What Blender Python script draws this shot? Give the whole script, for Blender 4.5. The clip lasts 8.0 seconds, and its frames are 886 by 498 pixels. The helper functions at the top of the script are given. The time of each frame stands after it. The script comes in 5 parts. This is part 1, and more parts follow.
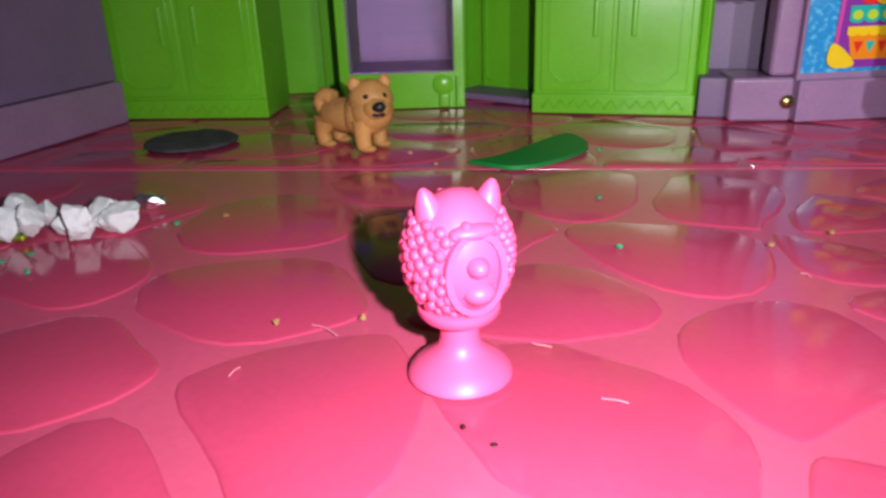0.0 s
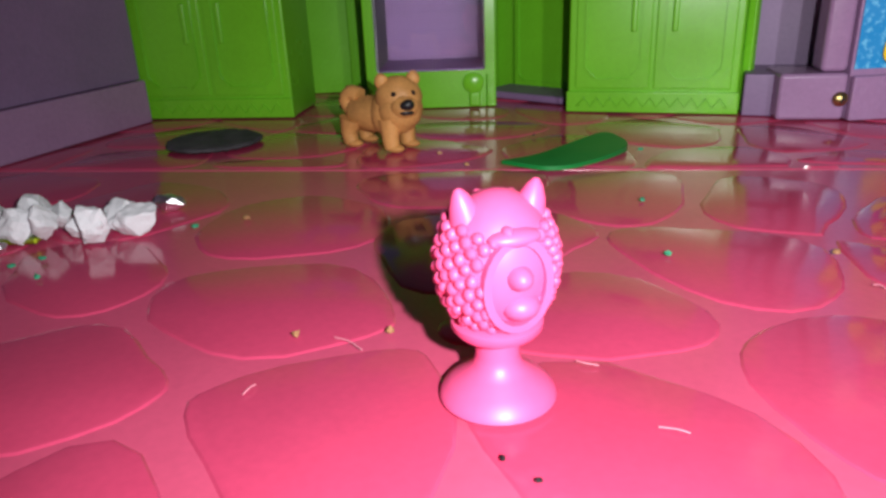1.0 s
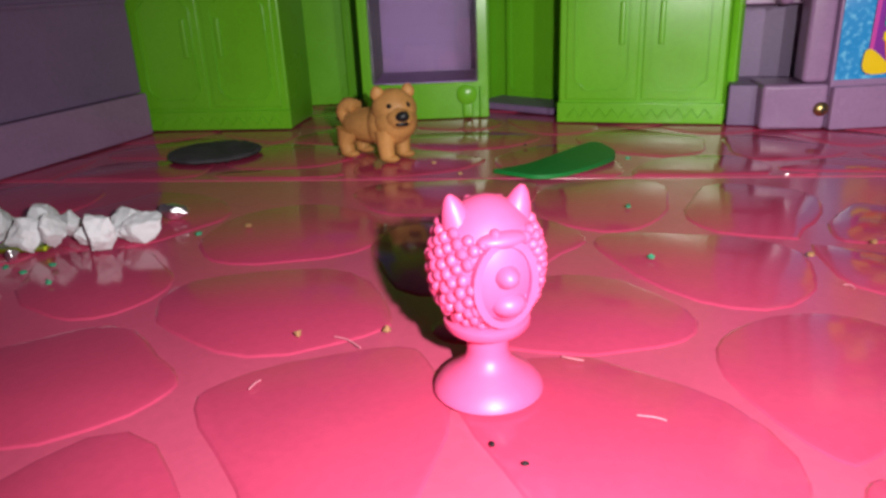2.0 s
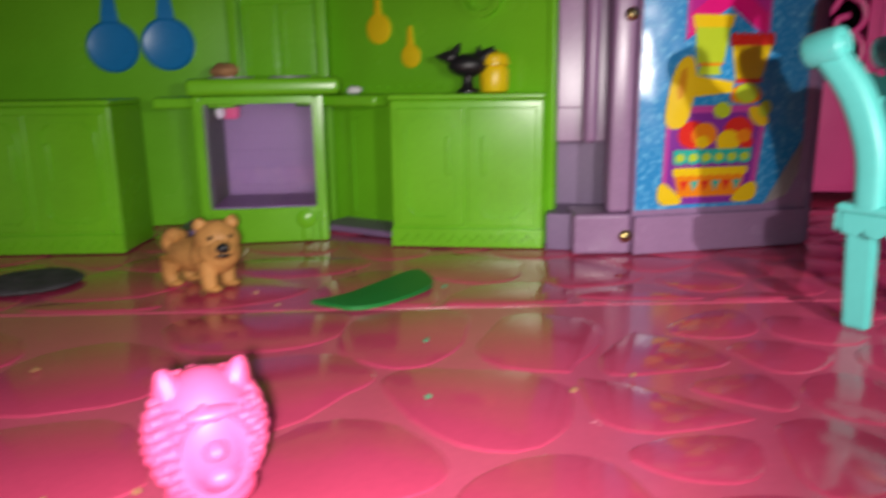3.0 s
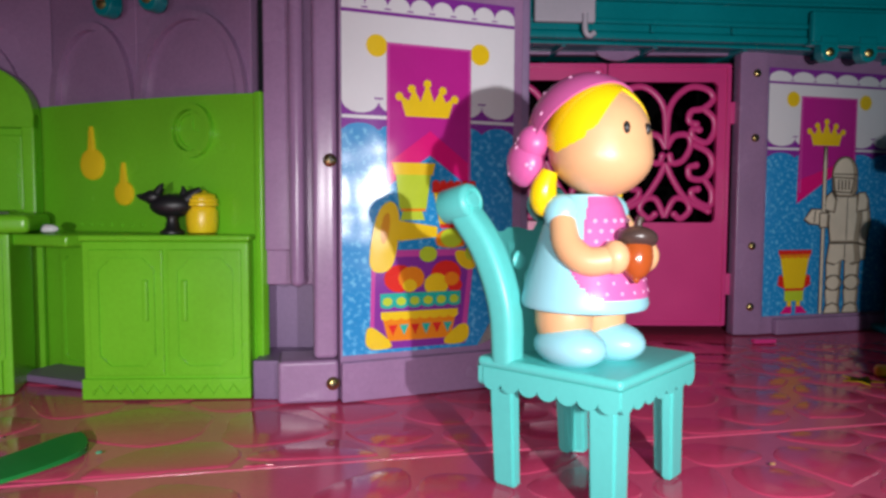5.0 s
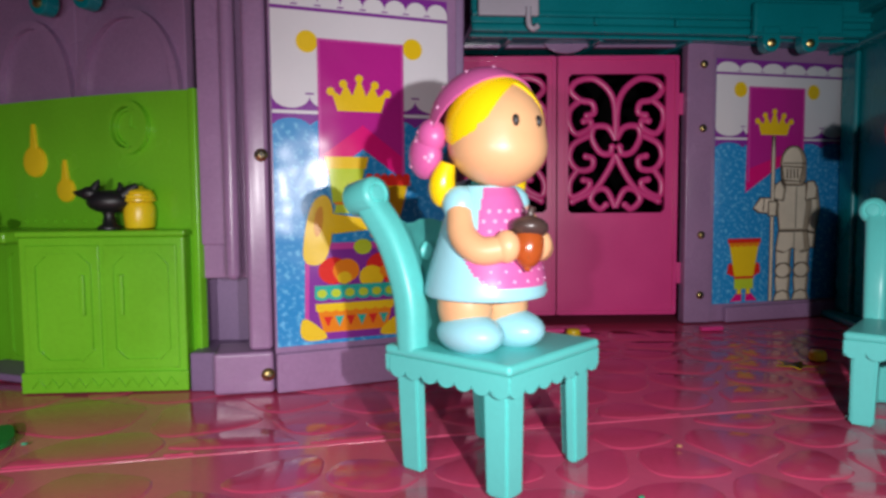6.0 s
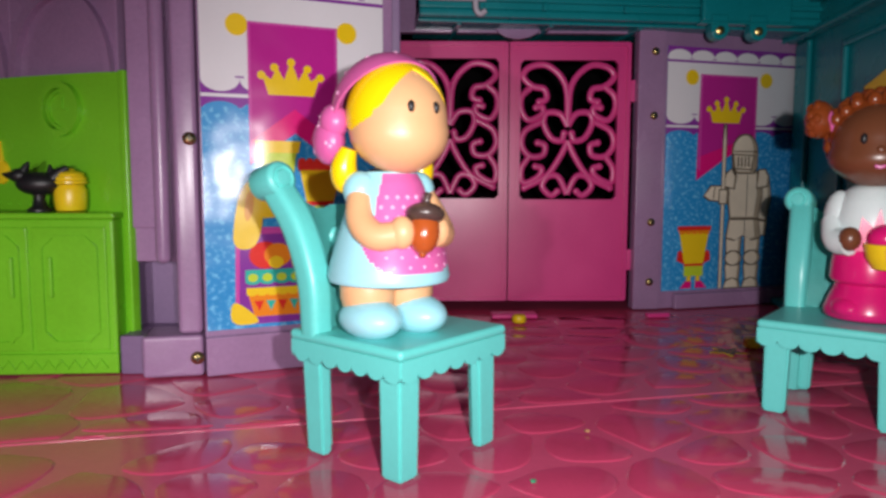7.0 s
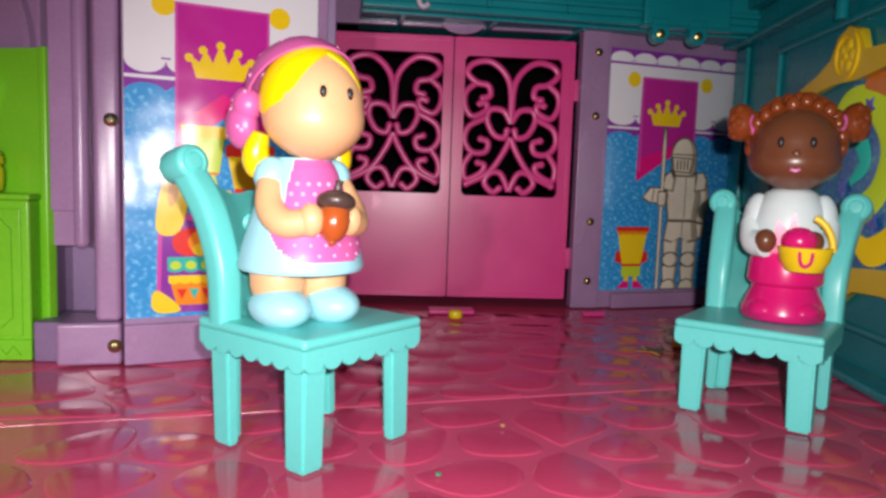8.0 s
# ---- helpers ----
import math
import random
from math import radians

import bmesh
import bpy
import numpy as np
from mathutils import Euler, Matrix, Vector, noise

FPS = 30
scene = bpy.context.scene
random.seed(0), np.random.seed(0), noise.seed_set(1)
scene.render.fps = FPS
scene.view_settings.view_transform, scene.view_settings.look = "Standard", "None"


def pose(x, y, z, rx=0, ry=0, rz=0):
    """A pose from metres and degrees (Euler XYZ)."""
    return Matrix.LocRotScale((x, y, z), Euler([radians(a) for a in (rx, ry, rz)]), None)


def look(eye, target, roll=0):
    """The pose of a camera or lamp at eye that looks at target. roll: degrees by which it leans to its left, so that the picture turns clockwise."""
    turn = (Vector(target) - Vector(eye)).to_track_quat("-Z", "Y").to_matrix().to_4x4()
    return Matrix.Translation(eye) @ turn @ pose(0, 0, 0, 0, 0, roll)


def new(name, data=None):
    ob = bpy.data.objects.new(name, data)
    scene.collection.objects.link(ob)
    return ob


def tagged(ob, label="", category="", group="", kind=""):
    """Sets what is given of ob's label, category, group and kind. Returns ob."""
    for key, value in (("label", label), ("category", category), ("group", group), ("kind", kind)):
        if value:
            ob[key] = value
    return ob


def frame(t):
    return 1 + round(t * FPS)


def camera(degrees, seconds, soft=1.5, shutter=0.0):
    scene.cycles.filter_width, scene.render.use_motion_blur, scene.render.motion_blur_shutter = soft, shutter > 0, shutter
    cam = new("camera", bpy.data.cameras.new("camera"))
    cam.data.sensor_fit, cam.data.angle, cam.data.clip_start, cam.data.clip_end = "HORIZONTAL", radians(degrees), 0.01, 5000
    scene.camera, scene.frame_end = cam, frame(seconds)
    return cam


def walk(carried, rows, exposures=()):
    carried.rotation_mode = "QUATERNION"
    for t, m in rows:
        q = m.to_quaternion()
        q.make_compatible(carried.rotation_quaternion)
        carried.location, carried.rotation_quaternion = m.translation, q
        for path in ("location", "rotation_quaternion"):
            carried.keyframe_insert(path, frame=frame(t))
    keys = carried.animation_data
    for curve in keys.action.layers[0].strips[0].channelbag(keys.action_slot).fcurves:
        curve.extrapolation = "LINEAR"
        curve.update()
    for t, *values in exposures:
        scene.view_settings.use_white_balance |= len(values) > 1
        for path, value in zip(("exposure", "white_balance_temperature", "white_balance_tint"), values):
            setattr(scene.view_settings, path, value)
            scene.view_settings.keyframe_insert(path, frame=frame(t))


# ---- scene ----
cam = camera(63.6, 8.0, soft=2.9, shutter=0.5)
# seconds, eye, yaw, pitch, roll
PATH = [
    (0.0, 0.0416, -0.0422, 0.0566, 17.18, -21.93, -1.83),
    (0.5, 0.0439, -0.0385, 0.0563, 19.01, -21.57, -2.69),
    (1.0, 0.0374, -0.0331, 0.0533, 19.42, -21.64, -2.36),
    (2.5, 0.0458, -0.0414, 0.0582, 18.06, -18.96, -2.88),
    (3.0, 0.0645, -0.0358, 0.0651, 10.37, -13.30, -0.84),
    (3.5, 0.0771, -0.0283, 0.0643, 5.11, -9.98, 0.42),
    (4.0, 0.0891, -0.0216, 0.0714, 1.74, -7.13, 0.80),
    (4.5, 0.1098, -0.0174, 0.0715, -0.14, -4.40, 0.14),
    (5.0, 0.1197, -0.0194, 0.0721, -0.94, -3.73, 0.22),
    (6.5, 0.1557, -0.0257, 0.0716, -1.32, -4.86, -0.62),
    (7.0, 0.1659, -0.0259, 0.0720, -1.90, -5.48, 0.08),
    (7.5, 0.1742, -0.0264, 0.0712, -3.23, -5.60, 1.01),
    (8.0, 0.1781, -0.0247, 0.0702, -4.99, -5.60, 1.90),
]
# seconds, stops, kelvin, tint
EXPOSURES = [(0.0, -0.20, 6100, 11), (2.5, -0.32, 6550, 11), (3.0, -0.12, 6650, 11), (4.0, 0.0, 6200, 12), (5.0, -0.08, 6200, 13), (6.5, -0.26, 6350, 15), (8.0, 0.08, 6500, 16)]
walk(cam, [(t, pose(x, y, z, 90 + pitch, 0, yaw) @ pose(0, 0, 0, 0, 0, roll)) for t, x, y, z, yaw, pitch, roll in PATH], EXPOSURES)

# ---- light: a dark room and stand-in spots for a torch carried past the toy ----
world = bpy.data.worlds.new("dark_room")
scene.world = world
world.use_nodes = True
world.node_tree.nodes["Background"].inputs[0].default_value = (0.9, 0.85, 1.0, 1)
world.node_tree.nodes["Background"].inputs[1].default_value = 0.009


def torch(name, eye, target, watts, cone, radius=0.004, soft=0.6):
    lamp = bpy.data.lights.new(name, "SPOT")
    lamp.energy, lamp.spot_size, lamp.spot_blend, lamp.shadow_soft_size = watts, radians(cone), soft, radius
    lamp.color = (1.0, 0.97, 0.93)
    ob = new(name, lamp)
    ob.matrix_world = look(eye, target)
    return ob


# Three fixed lamps added along the way of one torch that moves with the camera.
torch("torch_standin", (0.062, -0.040, 0.064), (0.004, 0.082, 0.0), 1.95, 102, radius=0.002, soft=1.0)
torch("torch_standin", (0.118, -0.036, 0.078), (0.070, 0.240, 0.060), 0.95, 88, radius=0.002, soft=1.0)
torch("torch_standin", (0.185, -0.034, 0.080), (0.240, 0.250, 0.052), 2.75, 90, radius=0.002, soft=1.0)

# ---- helpers of this scene ----
def plastic(name, color, rough=0.3, vary=0.12, bump=0.02, scale=120.0, coat=0.0, metal=0.0, worn=0.0):
    """Moulded plastic or paint: colour drifts at two scales, with scuffs in the gloss and a faint relief."""
    m = bpy.data.materials.new(name)
    m.use_nodes = True
    nt = m.node_tree
    b = nt.nodes["Principled BSDF"]
    co = nt.nodes.new("ShaderNodeTexCoord")
    big = nt.nodes.new("ShaderNodeTexNoise")
    big.inputs["Scale"].default_value, big.inputs["Detail"].default_value = scale * 0.25, 3
    fine = nt.nodes.new("ShaderNodeTexNoise")
    fine.inputs["Scale"].default_value, fine.inputs["Detail"].default_value = scale * 6, 4
    both = nt.nodes.new("ShaderNodeMix")
    both.inputs["Factor"].default_value = 0.35
    ramp = nt.nodes.new("ShaderNodeValToRGB")
    lo = tuple(c * (1 - vary) for c in color)
    hi = tuple(min(1, c * (1 + vary * 0.7) + 0.01 * vary) for c in color)
    ramp.color_ramp.elements[0].position, ramp.color_ramp.elements[1].position = 0.3, 0.7
    ramp.color_ramp.elements[0].color, ramp.color_ramp.elements[1].color = (*lo, 1), (*hi, 1)
    gloss = nt.nodes.new("ShaderNodeMapRange")
    gloss.inputs["To Min"].default_value, gloss.inputs["To Max"].default_value = rough * 0.75, min(1, rough * 1.35 + worn)
    bp = nt.nodes.new("ShaderNodeBump")
    bp.inputs["Strength"].default_value, bp.inputs["Distance"].default_value = bump, 0.0006
    for n in (big, fine):
        nt.links.new(co.outputs["Object"], n.inputs["Vector"])
    nt.links.new(big.outputs["Fac"], both.inputs["A"])
    nt.links.new(fine.outputs["Fac"], both.inputs["B"])
    nt.links.new(both.outputs["Result"], ramp.inputs["Fac"])
    nt.links.new(ramp.outputs["Color"], b.inputs["Base Color"])
    nt.links.new(big.outputs["Fac"], gloss.inputs["Value"])
    nt.links.new(gloss.outputs["Result"], b.inputs["Roughness"])
    nt.links.new(both.outputs["Result"], bp.inputs["Height"])
    nt.links.new(bp.outputs["Normal"], b.inputs["Normal"])
    b.inputs["Coat Weight"].default_value = coat
    b.inputs["Metallic"].default_value = metal
    return m


GREEN = plastic("green_plastic", (0.168, 0.53, 0.018), 0.24, 0.14, 0.05)
PURPLE = plastic("purple_plastic", (0.33, 0.19, 0.345), 0.24, 0.18)
# Duller copy of PURPLE with shade put into its colour, for dim places.
PURPLE_SHADED = plastic("purple_plastic_dull_shaded", (0.22, 0.135, 0.27), 0.45, 0.18)
FLOOR = plastic("pink_floor", (0.63, 0.084, 0.176), 0.17, 0.12, 0.02)
STONE = plastic("pink_stone", (0.59, 0.058, 0.142), 0.11, 0.12, 0.02)
TEAL = plastic("teal_plastic", (0.0, 0.22, 0.25), 0.26, 0.15)
AQUA = plastic("aqua_plastic", (0.12, 0.62, 0.58), 0.34, 0.08)
MAGENTA = plastic("magenta_plastic", (0.68, 0.045, 0.24), 0.30, 0.08)
HOTPINK = plastic("hot_pink_rubber", (0.86, 0.10, 0.275), 0.42, 0.08)
YELLOW = plastic("yellow_plastic", (0.85, 0.60, 0.01), 0.3, 0.08)
BLUE = plastic("blue_plastic", (0.01, 0.22, 0.55), 0.25, 0.08)
BLACK = plastic("black_plastic", (0.010, 0.010, 0.012), 0.42, 0.2)
# Near-black without gloss: darkness put into the colour, for the door openings.
VOID = plastic("painted_darkness", (0.003, 0.0025, 0.003), 0.9, 0.2)
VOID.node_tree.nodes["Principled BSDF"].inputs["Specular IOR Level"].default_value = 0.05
BRASS = plastic("brass_screw_metal", (0.55, 0.42, 0.16), 0.3, 0.2, 0.05, metal=1.0)
RED = plastic("red_print", (0.75, 0.03, 0.02), 0.25, 0.05)
ORANGE = plastic("orange_print", (0.85, 0.25, 0.01), 0.25, 0.05)
WHITE = plastic("white_print", (0.78, 0.77, 0.80), 0.22, 0.05)


def part(name, bm, material, parent=None, label="", smooth=True):
    """One mesh object from a bmesh, under a thing or a part. material: one, or a list of slots."""
    me = bpy.data.meshes.new(name)
    bmesh.ops.recalc_face_normals(bm, faces=bm.faces)
    bm.to_mesh(me)
    bm.free()
    for m in material if isinstance(material, (list, tuple)) else [material]:
        me.materials.append(m)
    if smooth:
        me.shade_smooth()
        normals = []
        link = [[] for _ in me.vertices]
        for f in me.polygons:
            for v in f.vertices:
                link[v].append(f.index)
        fn = [f.normal.copy() for f in me.polygons]
        fa = [f.area for f in me.polygons]
        for f in me.polygons:
            for v in f.vertices:
                n = Vector()
                for g in link[v]:
                    if fn[g].dot(fn[f.index]) > 0.64:
                        n += fn[g] * fa[g]
                normals.append(n.normalized() if n.length > 0 else fn[f.index])
        me.normals_split_custom_set(normals)
    ob = new(name, me)
    if parent:
        ob.parent = parent
    return tagged(ob, label)


def holder(name, m, label, category, group="", kind=""):
    """An empty at a thing's base."""
    ob = new(name)
    ob.empty_display_size = 0.005
    ob.matrix_world = m
    return tagged(ob, label, category, group, kind)


def box(bm, x0, x1, y0, y1, z0, z1, bevel=0.0, m=None, mi=0, seg=2):
    r = bmesh.ops.create_cube(bm, size=1)
    vs = r["verts"]
    for v in vs:
        v.co = Vector(((x0 + x1) / 2 + v.co.x * (x1 - x0), (y0 + y1) / 2 + v.co.y * (y1 - y0), (z0 + z1) / 2 + v.co.z * (z1 - z0)))
    fs = {f for v in vs for f in v.link_faces}
    for f in fs:
        f.material_index = mi
    if m is not None:
        bmesh.ops.transform(bm, matrix=m, verts=vs)
    if bevel:
        es = list({e for v in vs for e in v.link_edges})
        bmesh.ops.bevel(bm, geom=es, offset=bevel, segments=seg, profile=0.5, affect="EDGES")
    return bm


def merge(bm, other, m=None):
    """Moves other's geometry into bm."""
    if m is not None:
        other.transform(m)
    me = bpy.data.meshes.new("piece")
    other.to_mesh(me)
    other.free()
    bm.from_mesh(me)
    bpy.data.meshes.remove(me)


def boxed(*a, **k):
    return box(bmesh.new(), *a, **k)


def prism(bm, pts, lo, hi, m=None, mi=0, bevel=0.0):
    """A flat outline in x and z, given depth from y = lo to y = hi."""
    a = [bm.verts.new((x, lo, z)) for x, z in pts]
    b = [bm.verts.new((x, hi, z)) for x, z in pts]
    n = len(pts)
    fs = [bm.faces.new(a), bm.faces.new(b[::-1])] + [bm.faces.new((a[i], b[i], b[(i + 1) % n], a[(i + 1) % n])) for i in range(n)]
    for f in fs:
        f.material_index = mi
    if bevel:
        r = bmesh.ops.bevel(bm, geom=list(fs[0].edges), offset=bevel, segments=2, profile=0.5, affect="EDGES")
    if m is not None:
        bmesh.ops.transform(bm, matrix=m, verts=list({v for v in a + b if v.is_valid} | ({v for f in r["faces"] for v in f.verts} if bevel else set())))
    return bm


def lathe(bm, prof, seg=24, m=None, mi=0):
    """A profile of (radius, height) turned round z."""
    rows = []
    for r, z in prof:
        rows.append([bm.verts.new((r * math.cos(i * math.tau / seg), r * math.sin(i * math.tau / seg), z)) for i in range(seg)] if r > 1e-6 else [bm.verts.new((0, 0, z))])
    vs = [v for row in rows for v in row]
    fs = []
    for p, q in zip(rows, rows[1:]):
        for i in range(seg):
            j = (i + 1) % seg
            ring = [p[i % len(p)], p[j % len(p)], q[j % len(q)], q[i % len(q)]]
            ring = [v for k, v in enumerate(ring) if v not in ring[:k]]
            if len(ring) > 2:
                fs.append(bm.faces.new(ring))
    for row in (rows[0], rows[-1]):
        if len(row) > 1:
            fs.append(bm.faces.new(row))
    for f in fs:
        f.material_index = mi
    if m is not None:
        bmesh.ops.transform(bm, matrix=m, verts=vs)
    return bm


def ball(bm, c, r, m=None, mi=0, seg=16):
    """An ellipsoid with radii r about c."""
    r = (r, r, r) if isinstance(r, (int, float)) else r
    x = bmesh.ops.create_uvsphere(bm, u_segments=seg, v_segments=max(6, seg // 2), radius=1)
    bmesh.ops.transform(bm, matrix=Matrix.Translation(c) @ (m if m is not None else Matrix()) @ Matrix.Diagonal((*r, 1)), verts=x["verts"])
    for f in {f for v in x["verts"] for f in v.link_faces}:
        f.material_index = mi
    return bm


def tube(bm, pts, r, seg=8, mi=0, flat=1.0):
    """A round bar along points; r may be one radius or one for each point."""
    pts = [Vector(p) for p in pts]
    rr = r if isinstance(r, (list, tuple)) else [r] * len(pts)
    rows, side = [], None
    for i, p in enumerate(pts):
        t = (pts[min(i + 1, len(pts) - 1)] - pts[max(i - 1, 0)]).normalized()
        if side is None:
            side = t.cross(Vector((0, 1, 0)) if abs(t.y) < 0.9 else Vector((1, 0, 0))).normalized()
        side = (side - t * side.dot(t)).normalized()
        up = t.cross(side)
        rows.append([bm.verts.new(p + rr[i] * (side * math.cos(k * math.tau / seg) + up * flat * math.sin(k * math.tau / seg))) for k in range(seg)])
    fs = [bm.faces.new((p[k], p[(k + 1) % seg], q[(k + 1) % seg], q[k])) for p, q in zip(rows, rows[1:]) for k in range(seg)]
    fs += [bm.faces.new(rows[0]), bm.faces.new(rows[-1])]
    for f in fs:
        f.material_index = mi
    return bm


def along(p, q, z=0.0):
    """The frame of a wall's face: origin at p, x towards q, y into the wall."""
    return pose(p[0], p[1], z, 0, 0, math.degrees(math.atan2(q[1] - p[1], q[0] - p[0])))


def arc(cx, cz, r, a0, a1, n=10, rz=None):
    return [(cx + r * math.cos(radians(a0 + (a1 - a0) * i / n)), cz + (rz or r) * math.sin(radians(a0 + (a1 - a0) * i / n))) for i in range(n + 1)]

# ---- structure ----
def wall(name, p, q, z0, z1, material, thick=0.004, label="", bevel=0.0006):
    L = math.dist(p, q)
    bm = boxed(0, L, 0, thick, z0, z1, bevel, m=along(p, q))
    return tagged(part(name, bm, material, None, label), category="wall", kind="structure")


# floor: two moulded slabs that meet in a fold line
SEAM = along((-0.162, 0.126), (0.357, 0.228))
bm = bmesh.new()
box(bm, -0.35, 0.70, -0.42, -0.0004, -0.008, -0.0006, 0.0004, m=SEAM)
box(bm, -0.35, 0.70, 0.0004, 0.42, -0.008, -0.0006, 0.0004, m=SEAM)
box(bm, -0.35, 0.70, -0.42, 0.42, -0.012, -0.0082, m=SEAM)
floor = tagged(part("floor", bm, FLOOR, None, "glossy pink plastic floor moulded as crazy paving"), category="floor", kind="structure")

# The side wall takes the darkened purple, as it lies in shade.
wall("wall_left", (-0.176, -0.25), (-0.1695, 0.197), 0.0165, 0.20, PURPLE_SHADED, -0.004, "purple plastic side wall with moulded bands")
bm = boxed(0, 0.447, 0, -0.0025, 0, 0.0165, 0.0008, m=along((-0.1735, -0.25), (-0.1655, 0.2)))
tagged(part("trim", bm, PURPLE, None, "purple plastic skirting ledge along the side wall"), category="trim", kind="structure")

# curved rear wall of the kitchen, in flat facets
REAR = [(-0.250, 0.236), (-0.125, 0.284), (-0.043, 0.294), (0.0, 0.277), (0.0515, 0.2551)]
for a, b in zip(REAR, REAR[1:]):
    wall("wall_rear", a, b, 0, 0.20, PURPLE, 0.005, "curved purple plastic wall behind the toy kitchen")

# stepped corner post with its foot
post = holder("post", Matrix(), "purple plastic corner post with stepped foot and brass screws", "post", kind="structure")
part("foot", boxed(0, 0.0214, 0, 0.020, 0, 0.0155, 0.0014, m=along((0.0655, 0.2310), (0.087, 0.2348))), PURPLE, post)
part("shaft", boxed(0.0126, 0.0212, 0.0012, 0.012, 0.0156, 0.20, 0.0018, m=along((0.0655, 0.2310), (0.087, 0.2348))), PURPLE, post)
part("pilaster", boxed(0.0044, 0.0098, 0.0079, 0.016, 0.041, 0.20, 0.0022, m=along((0.0655, 0.2310), (0.087, 0.2348))), PURPLE, post)
part("apron", boxed(0.0580, 0.0805, 0.2485, 0.252, 0.041, 0.20, 0.0006), PURPLE, post)
part("panel", boxed(0.0580, 0.0705, 0.2462, 0.2484, 0.054, 0.20, 0.0006), PURPLE, post)
# Parts inside the recess are coloured darker for the shade there.
part("recess", boxed(0.050, 0.0842, 0.2640, 0.2665, 0, 0.060, 0.0004), PURPLE_SHADED, post)
part("cheek", boxed(0.0808, 0.0842, 0.2440, 0.2638, 0.0, 0.060, 0.0004), PURPLE_SHADED, post)
part("sill", boxed(0.055, 0.0695, 0.238, 0.2484, 0, 0.0145, 0.0006), PURPLE_SHADED, post)
part("sill", boxed(0.055, 0.0806, 0.2485, 0.2638, 0, 0.0143, 0.0004), PURPLE_SHADED, post)

POSTER = along((0.087, 0.236), (0.155, 0.2635))
wall("wall_poster", (0.087, 0.2364), (0.1555, 0.2641), 0, 0.20, PURPLE, 0.005, "purple plastic wall panel that carries a sticker")
bm = boxed(0.0, 0.0725, -0.0028, 0.0, 0, 0.0145, 0.0006, m=POSTER)
tagged(part("trim", bm, PURPLE, None, "purple plastic ledge below the sticker"), category="trim", kind="structure")
wall("wall_return", (0.1545, 0.266), (0.143, 0.372), 0, 0.20, PURPLE_SHADED, -0.004)

# door wall with its opening
wall("wall_jamb", (0.128, 0.372), (0.1475, 0.372), 0, 0.20, PURPLE, 0.006)
jamb = wall("wall_jamb", (0.2855, 0.3665), (0.3005, 0.3675), 0, 0.158, PURPLE, 0.008, "purple plastic door post with screws")
lintel = wall("wall_lintel", (0.1475, 0.3715), (0.2855, 0.3705), 0.152, 0.20, PURPLE, 0.006, "purple plastic lintel over the double door")
PANEL = along((0.301, 0.368), (0.349, 0.381))
wall("wall_panel", (0.3005, 0.3685), (0.397, 0.3945), 0, 0.20, PURPLE, 0.005, "purple plastic wall panel that carries a sticker")
bm = boxed(0.008, 0.0985, -0.0035, 0.0, 0, 0.0085, 0.0006, m=PANEL)
tagged(part("trim", bm, PURPLE, None, "purple plastic ledge below the sticker"), category="trim", kind="structure")
# Added sheet, coloured black to give the unlit depth behind the doors.
wall("dark_backdrop", (0.10, 0.52), (0.40, 0.52), -0.01, 0.22, VOID, 0.004, "black sheet in place of the unlit space behind the grilles")

# teal upper storey that overhangs the door wall, and the teal wing wall
bm = bmesh.new()
box(bm, 0.0, 0.245, 0.0, 0.060, 0.0, 0.004, 0.0006)
box(bm, 0.0, 0.245, 0.0, 0.003, 0.004, 0.026, 0.0006)
box(bm, 0.0, 0.245, -0.0022, 0.0, -0.0004, 0.0030, 0.0006)
box(bm, 0.0, 0.245, -0.0030, 0.0, 0.0070, 0.0095, 0.0006)
box(bm, 0.0, 0.245, -0.0040, 0.0, 0.0180, 0.0200, 0.0006)
box(bm, 0.0, 0.245, 0.006, 0.009, -0.0016, 0.0, 0.0005)
for k in range(5):
    box(bm, 0.02 + 0.048 * k, 0.0225 + 0.048 * k, 0.0092, 0.058, -0.0022, 0.0, 0.0004)
for x in (0.030, 0.062, 0.104):
    box(bm, x, x + 0.0022, -0.0028, 0.0, 0.0032, 0.0068, 0.0004)
bm.transform(pose(0.166, 0.337, 0.1535, 0, 0.2, 4.0))
tagged(part("ceiling", bm, TEAL, None, "teal plastic underside of the upper storey with ribs"), category="ceiling", kind="structure")
wall("ceiling", (-0.2, 0.20), (0.15, 0.20), 0.20, 0.204, PURPLE_SHADED, 0.12, "purple plastic upper storey over the kitchen")
wing = holder("wall_wing", along((0.386, 0.391), (0.362, 0.225)), "teal plastic wing wall with a moulded inner panel", "wall", kind="structure")
part("panel", boxed(-0.01, 0.40, 0.0, 0.004, 0, 0.185, 0.0006), TEAL, wing)
bm = bmesh.new()
for x0, x1, z0, z1 in ((0.064, 0.39, 0.138, 0.1415), (0.064, 0.39, 0.016, 0.019), (0.064, 0.0675, 0.019, 0.138)):
    box(bm, x0, x1, -0.0026, 0.0002, z0, z1, 0.0009)
part("moulding", bm, TEAL, wing, "raised rim of the inner panel")
bm = bmesh.new()
box(bm, 0.004, 0.39, -0.0075, 0.0, 0.1500, 0.1535, 0.0010)
box(bm, 0.004, 0.39, -0.0045, 0.0, 0.1535, 0.1650, 0.0010)
box(bm, 0.004, 0.39, -0.0110, 0.0, 0.1650, 0.1850, 0.0012)
part("ledge", bm, TEAL, wing, "stepped teal ledge along the top")
part("corner_pier", boxed(0.004, 0.022, -0.0030, 0.0, 0.0036, 0.1498, 0.0010), TEAL, wing)
